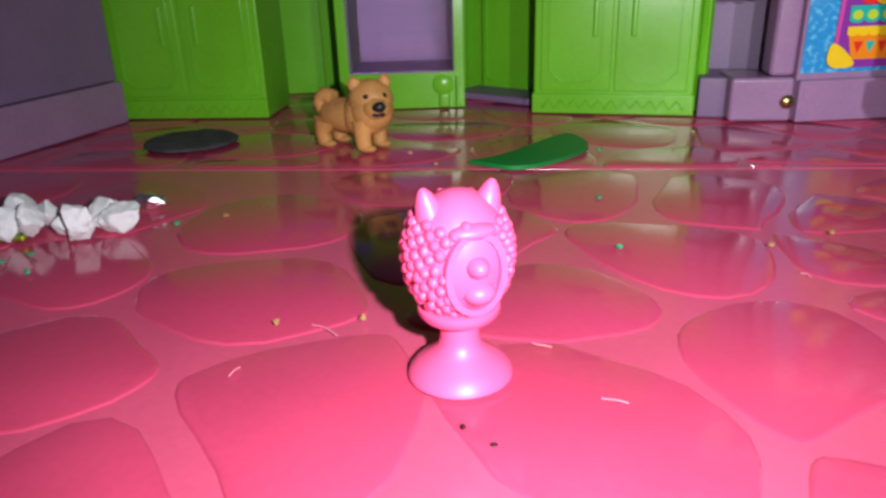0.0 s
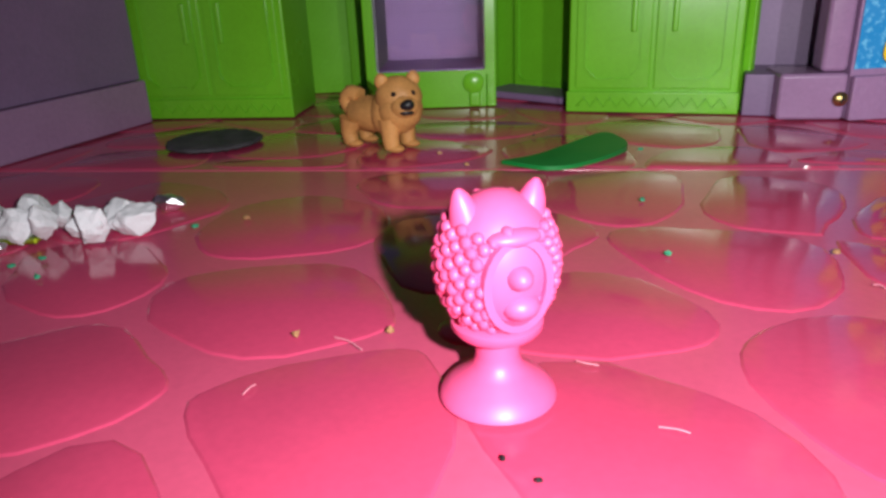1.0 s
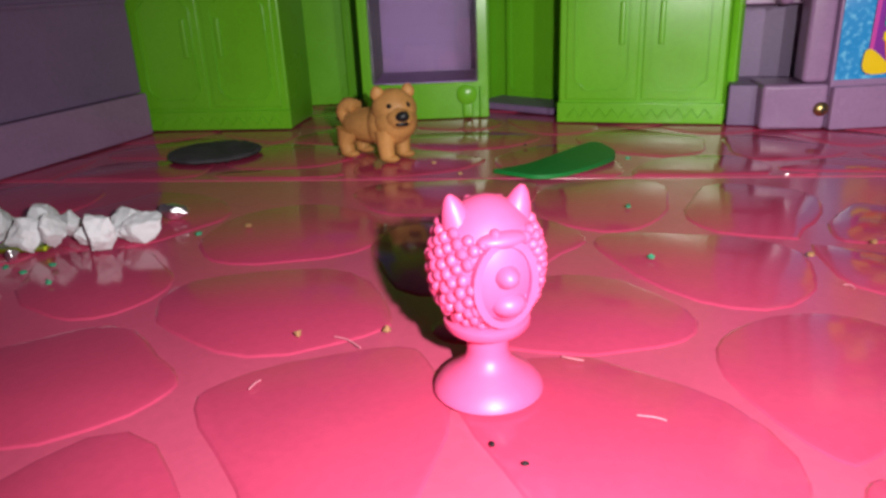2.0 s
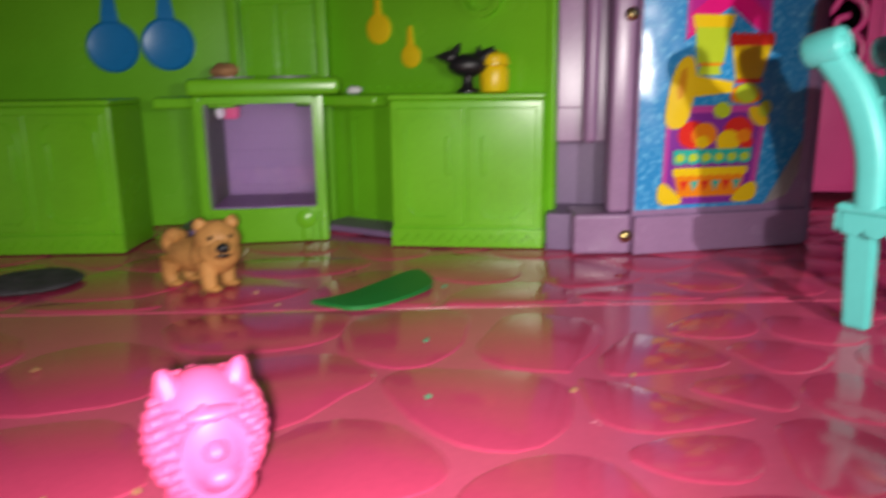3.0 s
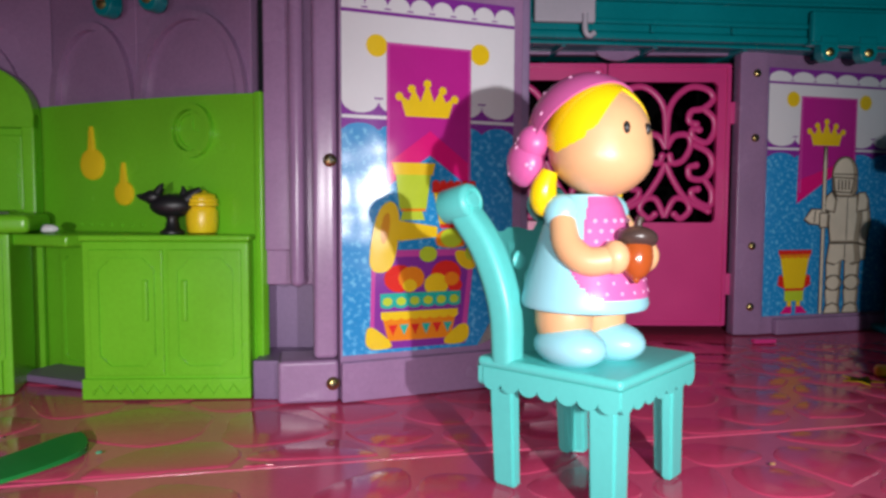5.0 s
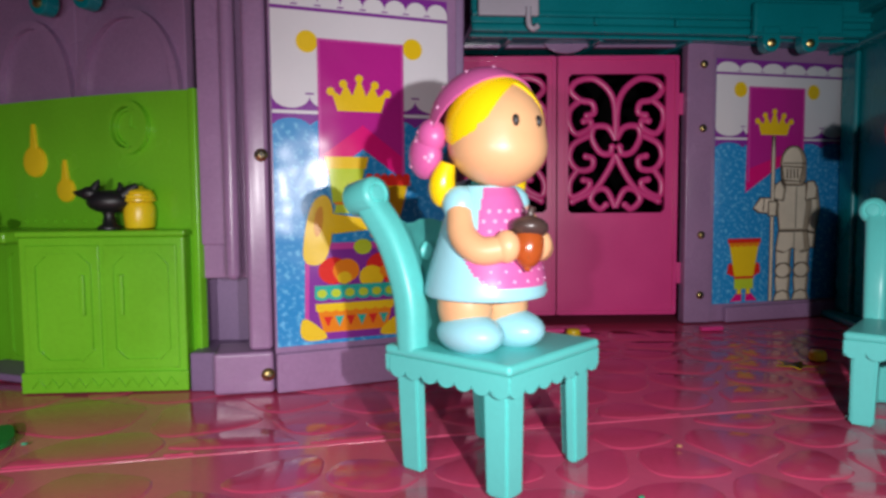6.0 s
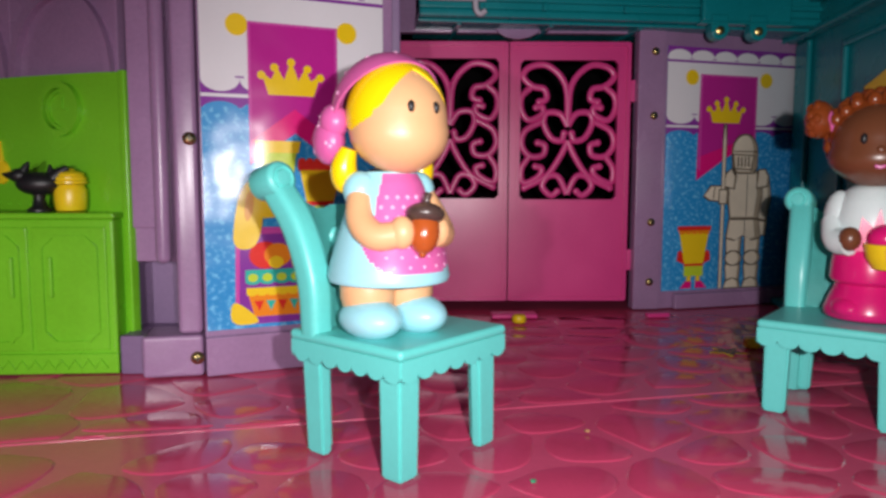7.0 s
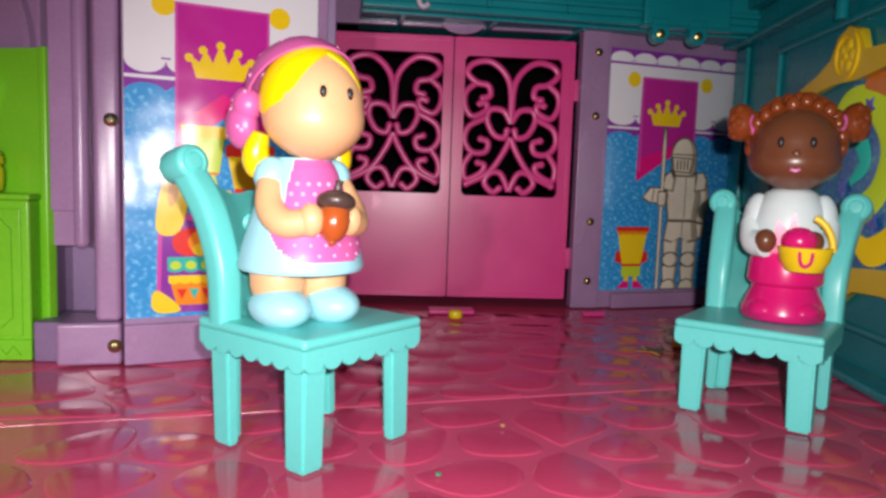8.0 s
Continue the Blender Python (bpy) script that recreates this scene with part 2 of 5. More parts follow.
part("peg", lathe(bmesh.new(), [(0.0026, 0), (0.0026, 0.0076), (0.0018, 0.0086), (0, 0.0086)], 16, m=pose(0.134, -0.0046, 0.1400)), TEAL, wing, "short teal peg under the ledge")
part("lip", boxed(0.005, 0.39, -0.012, 0.0, 0.0, 0.0035, 0.001), TEAL, wing)

# ---- toy kitchen ----
def octagon(x0, x1, z0, z1, c):
    return [(x0 + c, z0), (x1 - c, z0), (x1, z0 + c), (x1, z1 - c), (x1 - c, z1), (x0 + c, z1), (x0, z1 - c), (x0, z0 + c)]


def frame_ring(bm, outer, inner, lo, hi):
    """A raised ring between two outlines of as many points."""
    n = len(outer)
    rows = [[bm.verts.new((x, y, z)) for x, z in pts] for pts, y in ((outer, hi), (outer, lo), (inner, lo), (inner, hi))]
    for p, q in zip(rows, rows[1:] + rows[:1]):
        for i in range(n):
            bm.faces.new((p[i], p[(i + 1) % n], q[(i + 1) % n], q[i]))
    return bm


def cabinet(p, q, depth, h, label):
    w = math.dist(p, q)
    c = holder("kitchen_cabinet", along(p, q), label, "cabinet", "green toy kitchen cabinets")
    part("body", boxed(0, w, 0, depth, 0.0, h, 0.0009), GREEN, c)
    part("worktop", boxed(-0.0006, w + 0.0006, -0.0009, depth - 0.001, h, h + 0.0022, 0.0007), GREEN, c)
    part("plinth", boxed(-0.0004, w + 0.0004, -0.0011, 0.003, 0.0002, 0.0078, 0.0005), GREEN, c)
    bm = bmesh.new()
    n = 11
    tube(bm, [(w * (0.06 + 0.88 * k / (2 * n)), -0.0011, 0.0055 if k % 2 else 0.0022) for k in range(2 * n + 1)], 0.00045, 6)
    part("zigzag", bm, GREEN, c, "raised zigzag moulding")
    for s in (0, 1):
        x0, x1 = (w * 0.045, w * 0.488) if s == 0 else (w * 0.512, w * 0.955)
        d = part("door", boxed(x0, x1, -0.0007, 0.001, 0.0088, h - 0.003, 0.0005), GREEN, c)
        bm = bmesh.new()
        o = octagon(x0 + 0.003, x1 - 0.003, 0.0118, h - 0.006, 0.0042)
        i = octagon(x0 + 0.0038, x1 - 0.0038, 0.0126, h - 0.0068, 0.0039)
        frame_ring(bm, o, i, -0.0015, -0.0004)
        part("moulding", bm, GREEN, d)
        hx = x1 - 0.0062 if s == 0 else x0 + 0.0062
        part("handle", boxed(hx - 0.0010, hx + 0.0010, -0.0019, -0.0004, h * 0.50, h * 0.76, 0.0005), GREEN, d)
    return c


cabinet((-0.172, 0.201), (-0.109, 0.213), 0.030, 0.0575, "lime green plastic toy kitchen cabinet with closed panelled doors")
cabinet((-0.006, 0.238), (0.0535, 0.240), 0.020, 0.0578, "lime green plastic toy kitchen cabinet with worktop carrying a jar")

# stove with see-through oven window
GLASS = bpy.data.materials.new("oven_window_plastic")
GLASS.use_nodes = True
gb = GLASS.node_tree.nodes["Principled BSDF"]
# The tint dims what shows through, adding to the shade in the oven.
gb.inputs["Base Color"].default_value = (0.66, 0.60, 0.70, 1)
gb.inputs["Transmission Weight"].default_value, gb.inputs["Roughness"].default_value, gb.inputs["IOR"].default_value = 1.0, 0.04, 1.45
stove = holder("stove", along((-0.085, 0.231), (-0.038, 0.245)) @ Matrix.Diagonal((1.05, 1, 1, 1)), "lime green plastic toy stove with clear oven window", "stove")
for name, a in (("side_panel", (0, 0.0035, 0, 0.034, 0, 0.060)), ("side_panel", (0.0455, 0.049, 0, 0.034, 0, 0.060)), ("base_drawer", (0.0036, 0.0454, 0.0, 0.034, 0, 0.0140)), ("top_rail", (0.0036, 0.0454, 0.0, 0.034, 0.0572, 0.060))):
    part(name, boxed(*a, 0.0005), GREEN, stove)
bm = bmesh.new()
frame_ring(bm, octagon(0.0022, 0.0468, 0.0128, 0.0588, 0.0012), octagon(0.0040, 0.0450, 0.0146, 0.0570, 0.0008), -0.0009, 0.0006)
part("window_frame", bm, GREEN, stove)
pane = part("pane", boxed(0.0038, 0.0452, 0.0014, 0.0020, 0.0143, 0.0570), GLASS, stove, "clear plastic oven window")
pane.visible_shadow = False
bm = bmesh.new()
box(bm, 0.0037, 0.0453, 0.040, 0.043, 0.0143, 0.0570, 0.0)
for k in range(5):
    box(bm, 0.0037, 0.0453, 0.0392, 0.0399, 0.0185 + 0.008 * k, 0.0190 + 0.008 * k, 0.0)
box(bm, 0.0037, 0.0453, 0.0026, 0.0390, 0.0141, 0.0148, 0.0)
part("oven_back", bm, PURPLE_SHADED, stove, "ribbed purple back of the oven")
# Linings in a darkened green: the oven's inner shade is put into the colour.
OVEN = plastic("shaded_green_oven_plastic", (0.085, 0.11, 0.075), 0.5, 0.2)
for x in (0.0036, 0.0444):
    part("oven_side", boxed(x, x + 0.0010, 0.0030, 0.0390, 0.0150, 0.0570), OVEN, stove, "inner side of the oven, darkened to grey-green for its shade")
# A pink block and a pale ball in the oven's upper corner.
part("peg", boxed(0.0050, 0.0118, 0.0340, 0.0390, 0.0495, 0.0562, 0.0012), HOTPINK, stove, "small pink block in the upper corner of the oven")
part("peg", ball(bmesh.new(), (0.0068, 0.0200, 0.0530), (0.0022, 0.0030, 0.0028), seg=14), WHITE, stove, "small pale ball in the upper corner of the oven")
bm = boxed(-0.0015, 0.0560, -0.0035, 0.034, 0.0602, 0.0670, 0.0022, seg=3)
top = part("hob", bm, GREEN, stove)
GREY = plastic("grey_print", (0.35, 0.30, 0.38), 0.4)
for x in (0.013, 0.036):
    for y in (0.009, 0.024):
        bm = lathe(bmesh.new(), [(0.0075, 0.0670), (0.0075, 0.0676), (0.0062, 0.0676), (0.0062, 0.0671), (0.003, 0.0671), (0.003, 0.0676), (0, 0.0676)], 20, m=Matrix.Translation((x, y, 0)))
        part("hob_ring", bm, GREY, top, "grey printed hob ring")
bm = bmesh.new()
lathe(bm, [(0.0040, 0), (0.0040, 0.0016), (0.0030, 0.0024), (0, 0.0026)], 20, m=pose(0.0405, -0.0004, 0.0098, 90))
box(bm, 0.0388, 0.0430, -0.0022, 0.0, 0.0006, 0.0062, 0.0008)
part("knob", bm, GREEN, stove, "round raised knob on a stem")

# alcoves beside the stove
for p, q, deep in (((-0.110, 0.2690), (-0.086, 0.2760), 0.036), ((-0.0375, 0.2840), (-0.0045, 0.2700), 0.030)):
    w = math.dist(p, q)
    a = holder("alcove", along(p, q), "lime green plastic recess under a short worktop", "alcove", "recesses beside the stove")
    part("back", boxed(0.0, w, 0, 0.0015, 0.002, 0.0545, 0.0005), GREEN, a)
    part("worktop", boxed(-0.004, w + 0.004, -deep, 0.0012, 0.0552, 0.0598, 0.0012), GREEN, a)
    part("base", boxed(-0.002, w + 0.002, -deep + 0.010, -0.0006, 0.0, 0.0030, 0.0008), PURPLE_SHADED, a, "dusty dull purple base")
    bm = bmesh.new()
    frame_ring(bm, octagon(0.002, w - 0.002, 0.005, 0.050, 0.003), octagon(0.0028, w - 0.0028, 0.0048, 0.0492, 0.0028), -0.0006, 0.0004)
    part("moulding", bm, GREEN, a)

# splashbacks
SPL_R = along((-0.040, 0.2886), (0.0560, 0.2478))
LR = math.dist((-0.040, 0.2886), (0.0560, 0.2478))
sr = holder("splashback", SPL_R, "lime green plastic splashback with moulded clock and ladles", "splashback", kind="structure")
pts = [(LR, 0.0), (LR, 0.1122)] + [(LR * (1 - k / 10), 0.1122 + 0.0006 * math.sin(k / 10 * math.pi) - 0.0002 * k / 10) for k in range(1, 11)] + [(-0.0085, 0.1120), (-0.0085, 0.0)]
part("panel", prism(bmesh.new(), pts, 0.0, 0.0024, bevel=0.0005), GREEN, sr)
part("edge_strip", boxed(LR - 0.0016, LR + 0.0016, -0.0012, 0.003, 0.014, 0.1126, 0.0006), GREEN, sr)
bm = bmesh.new()
for r0, r1, hgt in ((0.0104, 0.0080, 0.0026), (0.0074, 0.0064, 0.0012)):
    frame_ring(bm, arc(0.0735, 0.0992, r0, 0, 360, 31)[:-1], arc(0.0735, 0.0992, r1, 0, 360, 31)[:-1], -hgt, 0.0004)
box(bm, 0.0731, 0.0739, -0.0007, 0.0003, 0.0992, 0.1042, 0.0)
box(bm, 0.0735, 0.0762, -0.0007, 0.0003, 0.0988, 0.0996, 0.0)
part("clock", bm, GREEN, sr, "round clock moulded in relief")
for x, z, r, l in ((0.0215, 0.0872, 0.0066, 0.009), (0.0385, 0.0752, 0.0050, 0.0075)):
    bm = bmesh.new()
    lathe(bm, [(r, 0), (r * 0.96, 0.0012), (r * 0.7, 0.0018), (0, 0.0012)], 22, m=pose(x, 0.0002, z, 90))
    prism(bm, [(x - 0.0018, z + r * 0.8), (x + 0.0018, z + r * 0.8), (x + 0.0009, z + r + l * 0.7), (x + 0.0005, z + r + l), (x - 0.0005, z + r + l), (x - 0.0009, z + r + l * 0.7)], -0.0014, 0.0002, bevel=0.0003)
    part("ladle", bm, YELLOW, sr, "yellow painted ladle in relief")
bm = bmesh.new()
for k in range(12):
    ball(bm, (0.014 + 0.0056 * k, -0.0002, 0.0625), 0.0008, seg=8)
part("beading", bm, GREEN, sr)

SPL_L = along((-0.170, 0.2510), (-0.0885, 0.2803))
LL = math.dist((-0.170, 0.2510), (-0.0885, 0.2803))
sl = holder("splashback", SPL_L, "lime green plastic splashback with blue pans in relief", "splashback", kind="structure")
part("panel", boxed(-0.050, LL, 0, 0.0024, 0, 0.1108, 0.0005), GREEN, sl)


def pan(x, z, r):
    bm = bmesh.new()
    lathe(bm, [(r, 0), (r, 0.0014), (r * 0.93, 0.0021), (r * 0.86, 0.0012), (0, 0.0010)], 28, m=pose(x, 0.0002, z, 90))
    prism(bm, [(x - 0.0042, z + r - 0.0016), (x + 0.0042, z + r - 0.0016), (x + 0.0030, z + r + 0.002), (x + 0.0022, z + r + 0.013), (x - 0.0022, z + r + 0.013), (x - 0.0030, z + r + 0.002)], -0.0016, 0.0002, bevel=0.0005)
    part("pan", bm, BLUE, sl, "blue painted frying pan in relief")


pan(0.0345, 0.0815, 0.0112)
pan(0.0580, 0.0825, 0.0116)

# cooker hood over the stove
HOOD = along((-0.0895, 0.2794), (-0.0460, 0.2874))
hood = holder("cooker_hood", HOOD, "lime green plastic arched cooker hood with panelled back", "cooker hood")
W = math.dist((-0.0895, 0.2794), (-0.0460, 0.2874))
pts = [(0, 0.0), (W, 0.0), (W, 0.108)] + [(W / 2 + W / 2 * math.cos(a), 0.108 + 0.020 * math.sin(a)) for a in [math.pi * k / 16 for k in range(1, 16)]] + [(0, 0.108)]
part("back", prism(bmesh.new(), pts, 0.0, 0.003, bevel=0.0005), GREEN, hood)
part("post", boxed(0, 0.0050, -0.006, 0.001, 0.062, 0.1085, 0.0007), GREEN, hood)
part("post", boxed(W - 0.0050, W, -0.006, 0.001, 0.062, 0.1085, 0.0007), GREEN, hood)
pts = [(0, 0.1022), (W, 0.1022), (W, 0.108)] + [(W / 2 + W / 2 * math.cos(a), 0.108 + 0.020 * math.sin(a)) for a in [math.pi * k / 16 for k in range(1, 16)]] + [(0, 0.108)]
arch = part("arch", prism(bmesh.new(), pts, -0.0065, -0.0002, bevel=0.0007), GREEN, hood)
bm = frame_ring(bmesh.new(), arc(W / 2, 0.114, 0.0066, 0, 360, 25)[:-1], arc(W / 2, 0.114, 0.0052, 0, 360, 25)[:-1], -0.0074, -0.006)
part("rosette", bm, GREEN, arch)
for s in (0, 1):
    x0 = 0.0058 + s * 0.0168
    d = part("panel", boxed(x0, x0 + 0.0155, -0.0016, 0.0004, 0.068, 0.0995, 0.0006), GREEN, hood)
    bm = frame_ring(bmesh.new(), octagon(x0 + 0.002, x0 + 0.0138, 0.070, 0.0975, 0.002), octagon(x0 + 0.0027, x0 + 0.0131, 0.0707, 0.0968, 0.0018), -0.0022, -0.0012)
    part("moulding", bm, GREEN, d)

# blind arches on the rear wall above the splashbacks
for p, q in ((REAR[1], REAR[2]), (REAR[2], REAR[3]), (REAR[3], REAR[4])):
    L = math.dist(p, q)
    for c, r in (((L * 0.5, 0.112), min(0.030, L * 0.48)),):
        o = [(c[0] - r, 0.09)] + arc(c[0], c[1], r, 180, 0, 18, 0.034) + [(c[0] + r, 0.09)]
        i = [(c[0] - r + 0.0034, 0.09)] + arc(c[0], c[1], r - 0.0034, 180, 0, 18, 0.0306) + [(c[0] + r - 0.0034, 0.09)]
        bm = frame_ring(bmesh.new(), o, i, -0.0030, 0.0006)
        bm.transform(along(p, q))
        tagged(part("trim", bm, PURPLE, None, "purple plastic blind arch moulded on the wall"), category="trim", kind="structure")

# bands on the side wall
for z, d in ((0.0505, 0.0012), (0.052, 0.0004), (0.086, 0.0012)):
    bm = boxed(0, 0.446, 0, -d, z, z + 0.0016, 0.0003, m=along((-0.1715, -0.25), (-0.1652, 0.197)))
    tagged(part("trim", bm, PURPLE_SHADED, None, "purple plastic band moulded on the side wall"), category="trim", kind="structure")

# things on the worktops
CREAM = plastic("beige_crumb", (0.45, 0.22, 0.10), 0.7, 0.3, 0.4, 400)


def lump(name, c, r, material, label, category, seed=1, rough=0.25, seg=20, m=None):
    bm = bmesh.new()
    ball(bm, (0, 0, 0), 1.0, seg=seg)
    for v in bm.verts:
        d = 1 + rough * noise.noise(v.co * 1.6 + Vector((seed * 3.1, seed * 1.7, 0))) + rough * 0.5 * noise.noise(v.co * 4 + Vector((seed, 0, seed)))
        v.co = Vector((v.co.x * r[0], v.co.y * r[1], max(v.co.z, -0.8) * r[2])) * d
    zmin = min(v.co.z for v in bm.verts)
    bm.transform(Matrix.Translation((c[0], c[1], c[2] - zmin)))
    return tagged(part(name, bm, material, None), label, category)


lump("bread_roll", (-0.0790, 0.2500, 0.0671), (0.0058, 0.0045, 0.0032), CREAM, "small brown bread roll on the toy stove", "food", 2)
lump("pebble", (-0.0240, 0.2520, 0.0600), (0.0030, 0.0024, 0.0017), WHITE, "tiny white crumpled pellet on the worktop", "pellet", 3)

jar = holder("jar", pose(0.0335, 0.2510, 0.0602), "yellow plastic toy jar with ribbed lid on the worktop", "jar")
part("body", lathe(bmesh.new(), [(0.0046, 0), (0.0054, 0.0006), (0.0058, 0.004), (0.0058, 0.0080), (0.0050, 0.0096), (0.0048, 0.0100)], 24), YELLOW, jar)
part("lid", lathe(bmesh.new(), [(0.0054, 0.0101), (0.0061, 0.0104), (0.0061, 0.0112), (0.0055, 0.0116), (0.0058, 0.0120), (0.0058, 0.0128), (0.0050, 0.0132), (0.0052, 0.0137), (0.0046, 0.0146), (0.0022, 0.0152), (0.0016, 0.0160), (0, 0.0162)], 28), YELLOW, jar)

dish = holder("fruit_dish", pose(0.0235, 0.2475, 0.0602, 0, 0, 8), "black plastic footed dish shaped like a bird", "dish")
part("foot", lathe(bmesh.new(), [(0.0044, 0), (0.0044, 0.0008), (0.0026, 0.0020), (0.0020, 0.0050), (0.0024, 0.0064)], 20), BLACK, dish)
bm = bmesh.new()
ball(bm, (0, 0, 0.0104), (0.0080, 0.0050, 0.0044), seg=24)
ball(bm, (-0.0066, 0, 0.0134), (0.0036, 0.0028, 0.0027), seg=18)
tube(bm, [(-0.0090, 0, 0.0134), (-0.0110, 0, 0.0136), (-0.0124, 0, 0.0140)], [0.0018, 0.0011, 0.0003], 10)
tube(bm, [(-0.0050, 0, 0.0150), (-0.0038, 0, 0.0172), (-0.0030, 0, 0.0186)], [0.0018, 0.0012, 0.0003], 10)
tube(bm, [(0.0050, 0, 0.0120), (0.0078, 0, 0.0146), (0.0104, 0, 0.0164)], [0.0030, 0.0022, 0.0012], 10)
tube(bm, [(0.0040, 0, 0.0132), (0.0044, 0, 0.0158), (0.0040, 0, 0.0176)], [0.0018, 0.0012, 0.0004], 10)
part("bowl", bm, BLACK, dish)

# ---- double door ----
def smooth_line(pts, n=7):
    """Points along a rounded curve through pts."""
    P = [Vector(p) for p in pts]
    P = [2 * P[0] - P[1]] + P + [2 * P[-1] - P[-2]]
    out = []
    for i in range(1, len(P) - 2):
        a, b, c, d = P[i - 1:i + 3]
        for k in range(n):
            t = k / n
            out.append(0.5 * (2 * b + (c - a) * t + (2 * a - 5 * b + 4 * c - d) * t * t + (3 * b - a - 3 * c + d) * t ** 3))
    return out + [P[-2]]


SCROLLS = (
    ((0, 185), (8, 70), (55, 15), (105, 18), (124, 45), (98, 72), (66, 80), (60, 108), (80, 116)),
    ((98, 72), (126, 100), (128, 138), (108, 168), (72, 152), (70, 130), (88, 132)),
    ((0, 185), (22, 150), (58, 148), (66, 178), (46, 218), (18, 226), (10, 205)),
    ((72, 172), (116, 198), (126, 238), (104, 270), (68, 268), (62, 240), (82, 232)),
    ((0, 226), (20, 272), (58, 328), (118, 362)),
    ((104, 270), (126, 308), (120, 348), (80, 330), (70, 306), (88, 300)),
    ((0, 380), (24, 330), (54, 330), (68, 358), (44, 384), (26, 372)),
)


def door_leaf(x0, x1, hinge_side):
    d = holder("door_1", along((0.149, 0.3755), (0.281, 0.3730)), "magenta plastic door leaf with scrollwork grille, closed", "door", "double door", "structure")
    z0, z1 = 0.0042, 0.1478
    gx0, gx1, gz0, gz1 = (x0 + 0.0072, x1 - 0.0052, 0.0620, 0.1388) if hinge_side < 0 else (x0 + 0.0060, x1 - 0.0072, 0.0615, 0.1380)
    bm = bmesh.new()
    for a in ((x0, x1, 0, 0.003, z0, gz0), (x0, x1, 0, 0.003, gz1, z1), (x0, gx0, 0, 0.003, gz0 + 1e-5, gz1 - 1e-5), (gx1, x1, 0, 0.003, gz0 + 1e-5, gz1 - 1e-5)):
        box(bm, *a, 0.0)
    part("leaf", bm, MAGENTA, d)
    bm = bmesh.new()
    frame_ring(bm, octagon(x0 + 0.0002, x1 - 0.0002, z0, z1, 0.0012), octagon(x0 + 0.0022, x1 - 0.0022, z0 + 0.002, z1 - 0.002, 0.001), -0.0012, 0.001)
    frame_ring(bm, octagon(gx0 - 0.0018, gx1 + 0.0018, gz0 - 0.0018, gz1 + 0.0018, 0.003), octagon(gx0, gx1, gz0, gz1, 0.002), -0.0010, 0.002)
    part("moulding", bm, MAGENTA, d)
    cx, sx, sz = (gx0 + gx1) / 2, (gx1 - gx0) / 2 / 132, (gz1 - gz0) / 395
    bm = bmesh.new()
    for line in SCROLLS:
        for s in (-1, 1):
            tube(bm, smooth_line([(cx + s * u * sx, 0.0012, gz1 - v * sz) for u, v in line], 5), 0.00172, 8, flat=0.6)
            ball(bm, (cx + s * line[-1][0] * sx, 0.0012, gz1 - line[-1][1] * sz), (0.0020, 0.0011, 0.0020), seg=10)
    part("grille", bm, MAGENTA, d, "magenta scrollwork grille")
    for z in (0.0275, 0.1215):
        hx = x0 - 0.003 if hinge_side < 0 else x1
        part("hinge", boxed(hx, hx + 0.003, -0.0010, 0.002, z - 0.006, z + 0.006, 0.0006), MAGENTA, d)
    return d


door_leaf(0.0, 0.0662, -1)
door_leaf(0.0668, 0.1340, 1)
bm = prism(bmesh.new(), [(0.0575, 0.158)] + arc(0.0705, 0.1555, 0.0125, 180, 360, 14, 0.0072) + [(0.083, 0.158)], -0.0065, -0.0045, bevel=0.0004)
bm.transform(along((0.149, 0.3755), (0.281, 0.3730)))
tagged(part("trim", bm, PURPLE, None, "rounded purple plastic tab above the double door"), category="trim", kind="structure")
bm = boxed(0.0, 0.024, -0.010, 0.0, 0.0, 0.0025, 0.0008, m=along((0.2035, 0.3500), (0.229, 0.3505)))
tagged(part("door_stop", bm, MAGENTA), "flat magenta plastic plate on the floor before the door", "door stop")


def bead(x, y, label):
    b = lathe(bmesh.new(), [(0.0028, 0), (0.0036, 0.0008), (0.0036, 0.0032), (0.0028, 0.0042), (0.001, 0.0044), (0, 0.0040)], 16)
    b.transform(pose(x, y, 0.0))
    return tagged(part("bead", b, YELLOW), label, "bead", "yellow beads on the floor")


bead(0.2165, 0.3310, "small round yellow plastic bead before the door")
bead(0.3100, 0.2740, "small round yellow plastic bead on the pink floor")
bm = boxed(0.0, 0.0125, -0.004, 0.0, 0.0, 0.0024, 0.0006, m=along((0.2855, 0.3450), (0.298, 0.3470)))
tagged(part("clip", bm, MAGENTA), "small flat magenta plastic clip by the door post", "clip")


def screw(x, y, z, r, turn, material, label):
    bm = lathe(bmesh.new(), [(r * 1.15, 0), (r * 1.15, 0.0004), (r, 0.0009), (r * 0.55, 0.0014), (0, 0.0015)], 18)
    s = holder("screw", pose(x, y, z, 90, 0, turn), label, "screw", "screws in the plastic walls")
    part("head", bm, material, s)
    b2 = bmesh.new()
    box(b2, -r * 0.62, r * 0.62, -r * 0.12, r * 0.12, 0.0010, 0.00165)
    box(b2, -r * 0.12, r * 0.12, -r * 0.62, r * 0.62, 0.0010, 0.00167)
    part("slot", b2, BLACK, s, "dark cross slot")


screw(0.0846, 0.2337, 0.0072, 0.0021, 15, BRASS, "brass cross-head screw in the foot of the purple post")
screw(0.0838, 0.2347, 0.0868, 0.0021, 15, BRASS, "brass cross-head screw in the purple post")
for z in (0.0155, 0.0490, 0.1075, 0.1420):
    screw(0.2945, 0.3668, z, 0.0019, 4, BRASS, "dull brass screw in the purple door post")


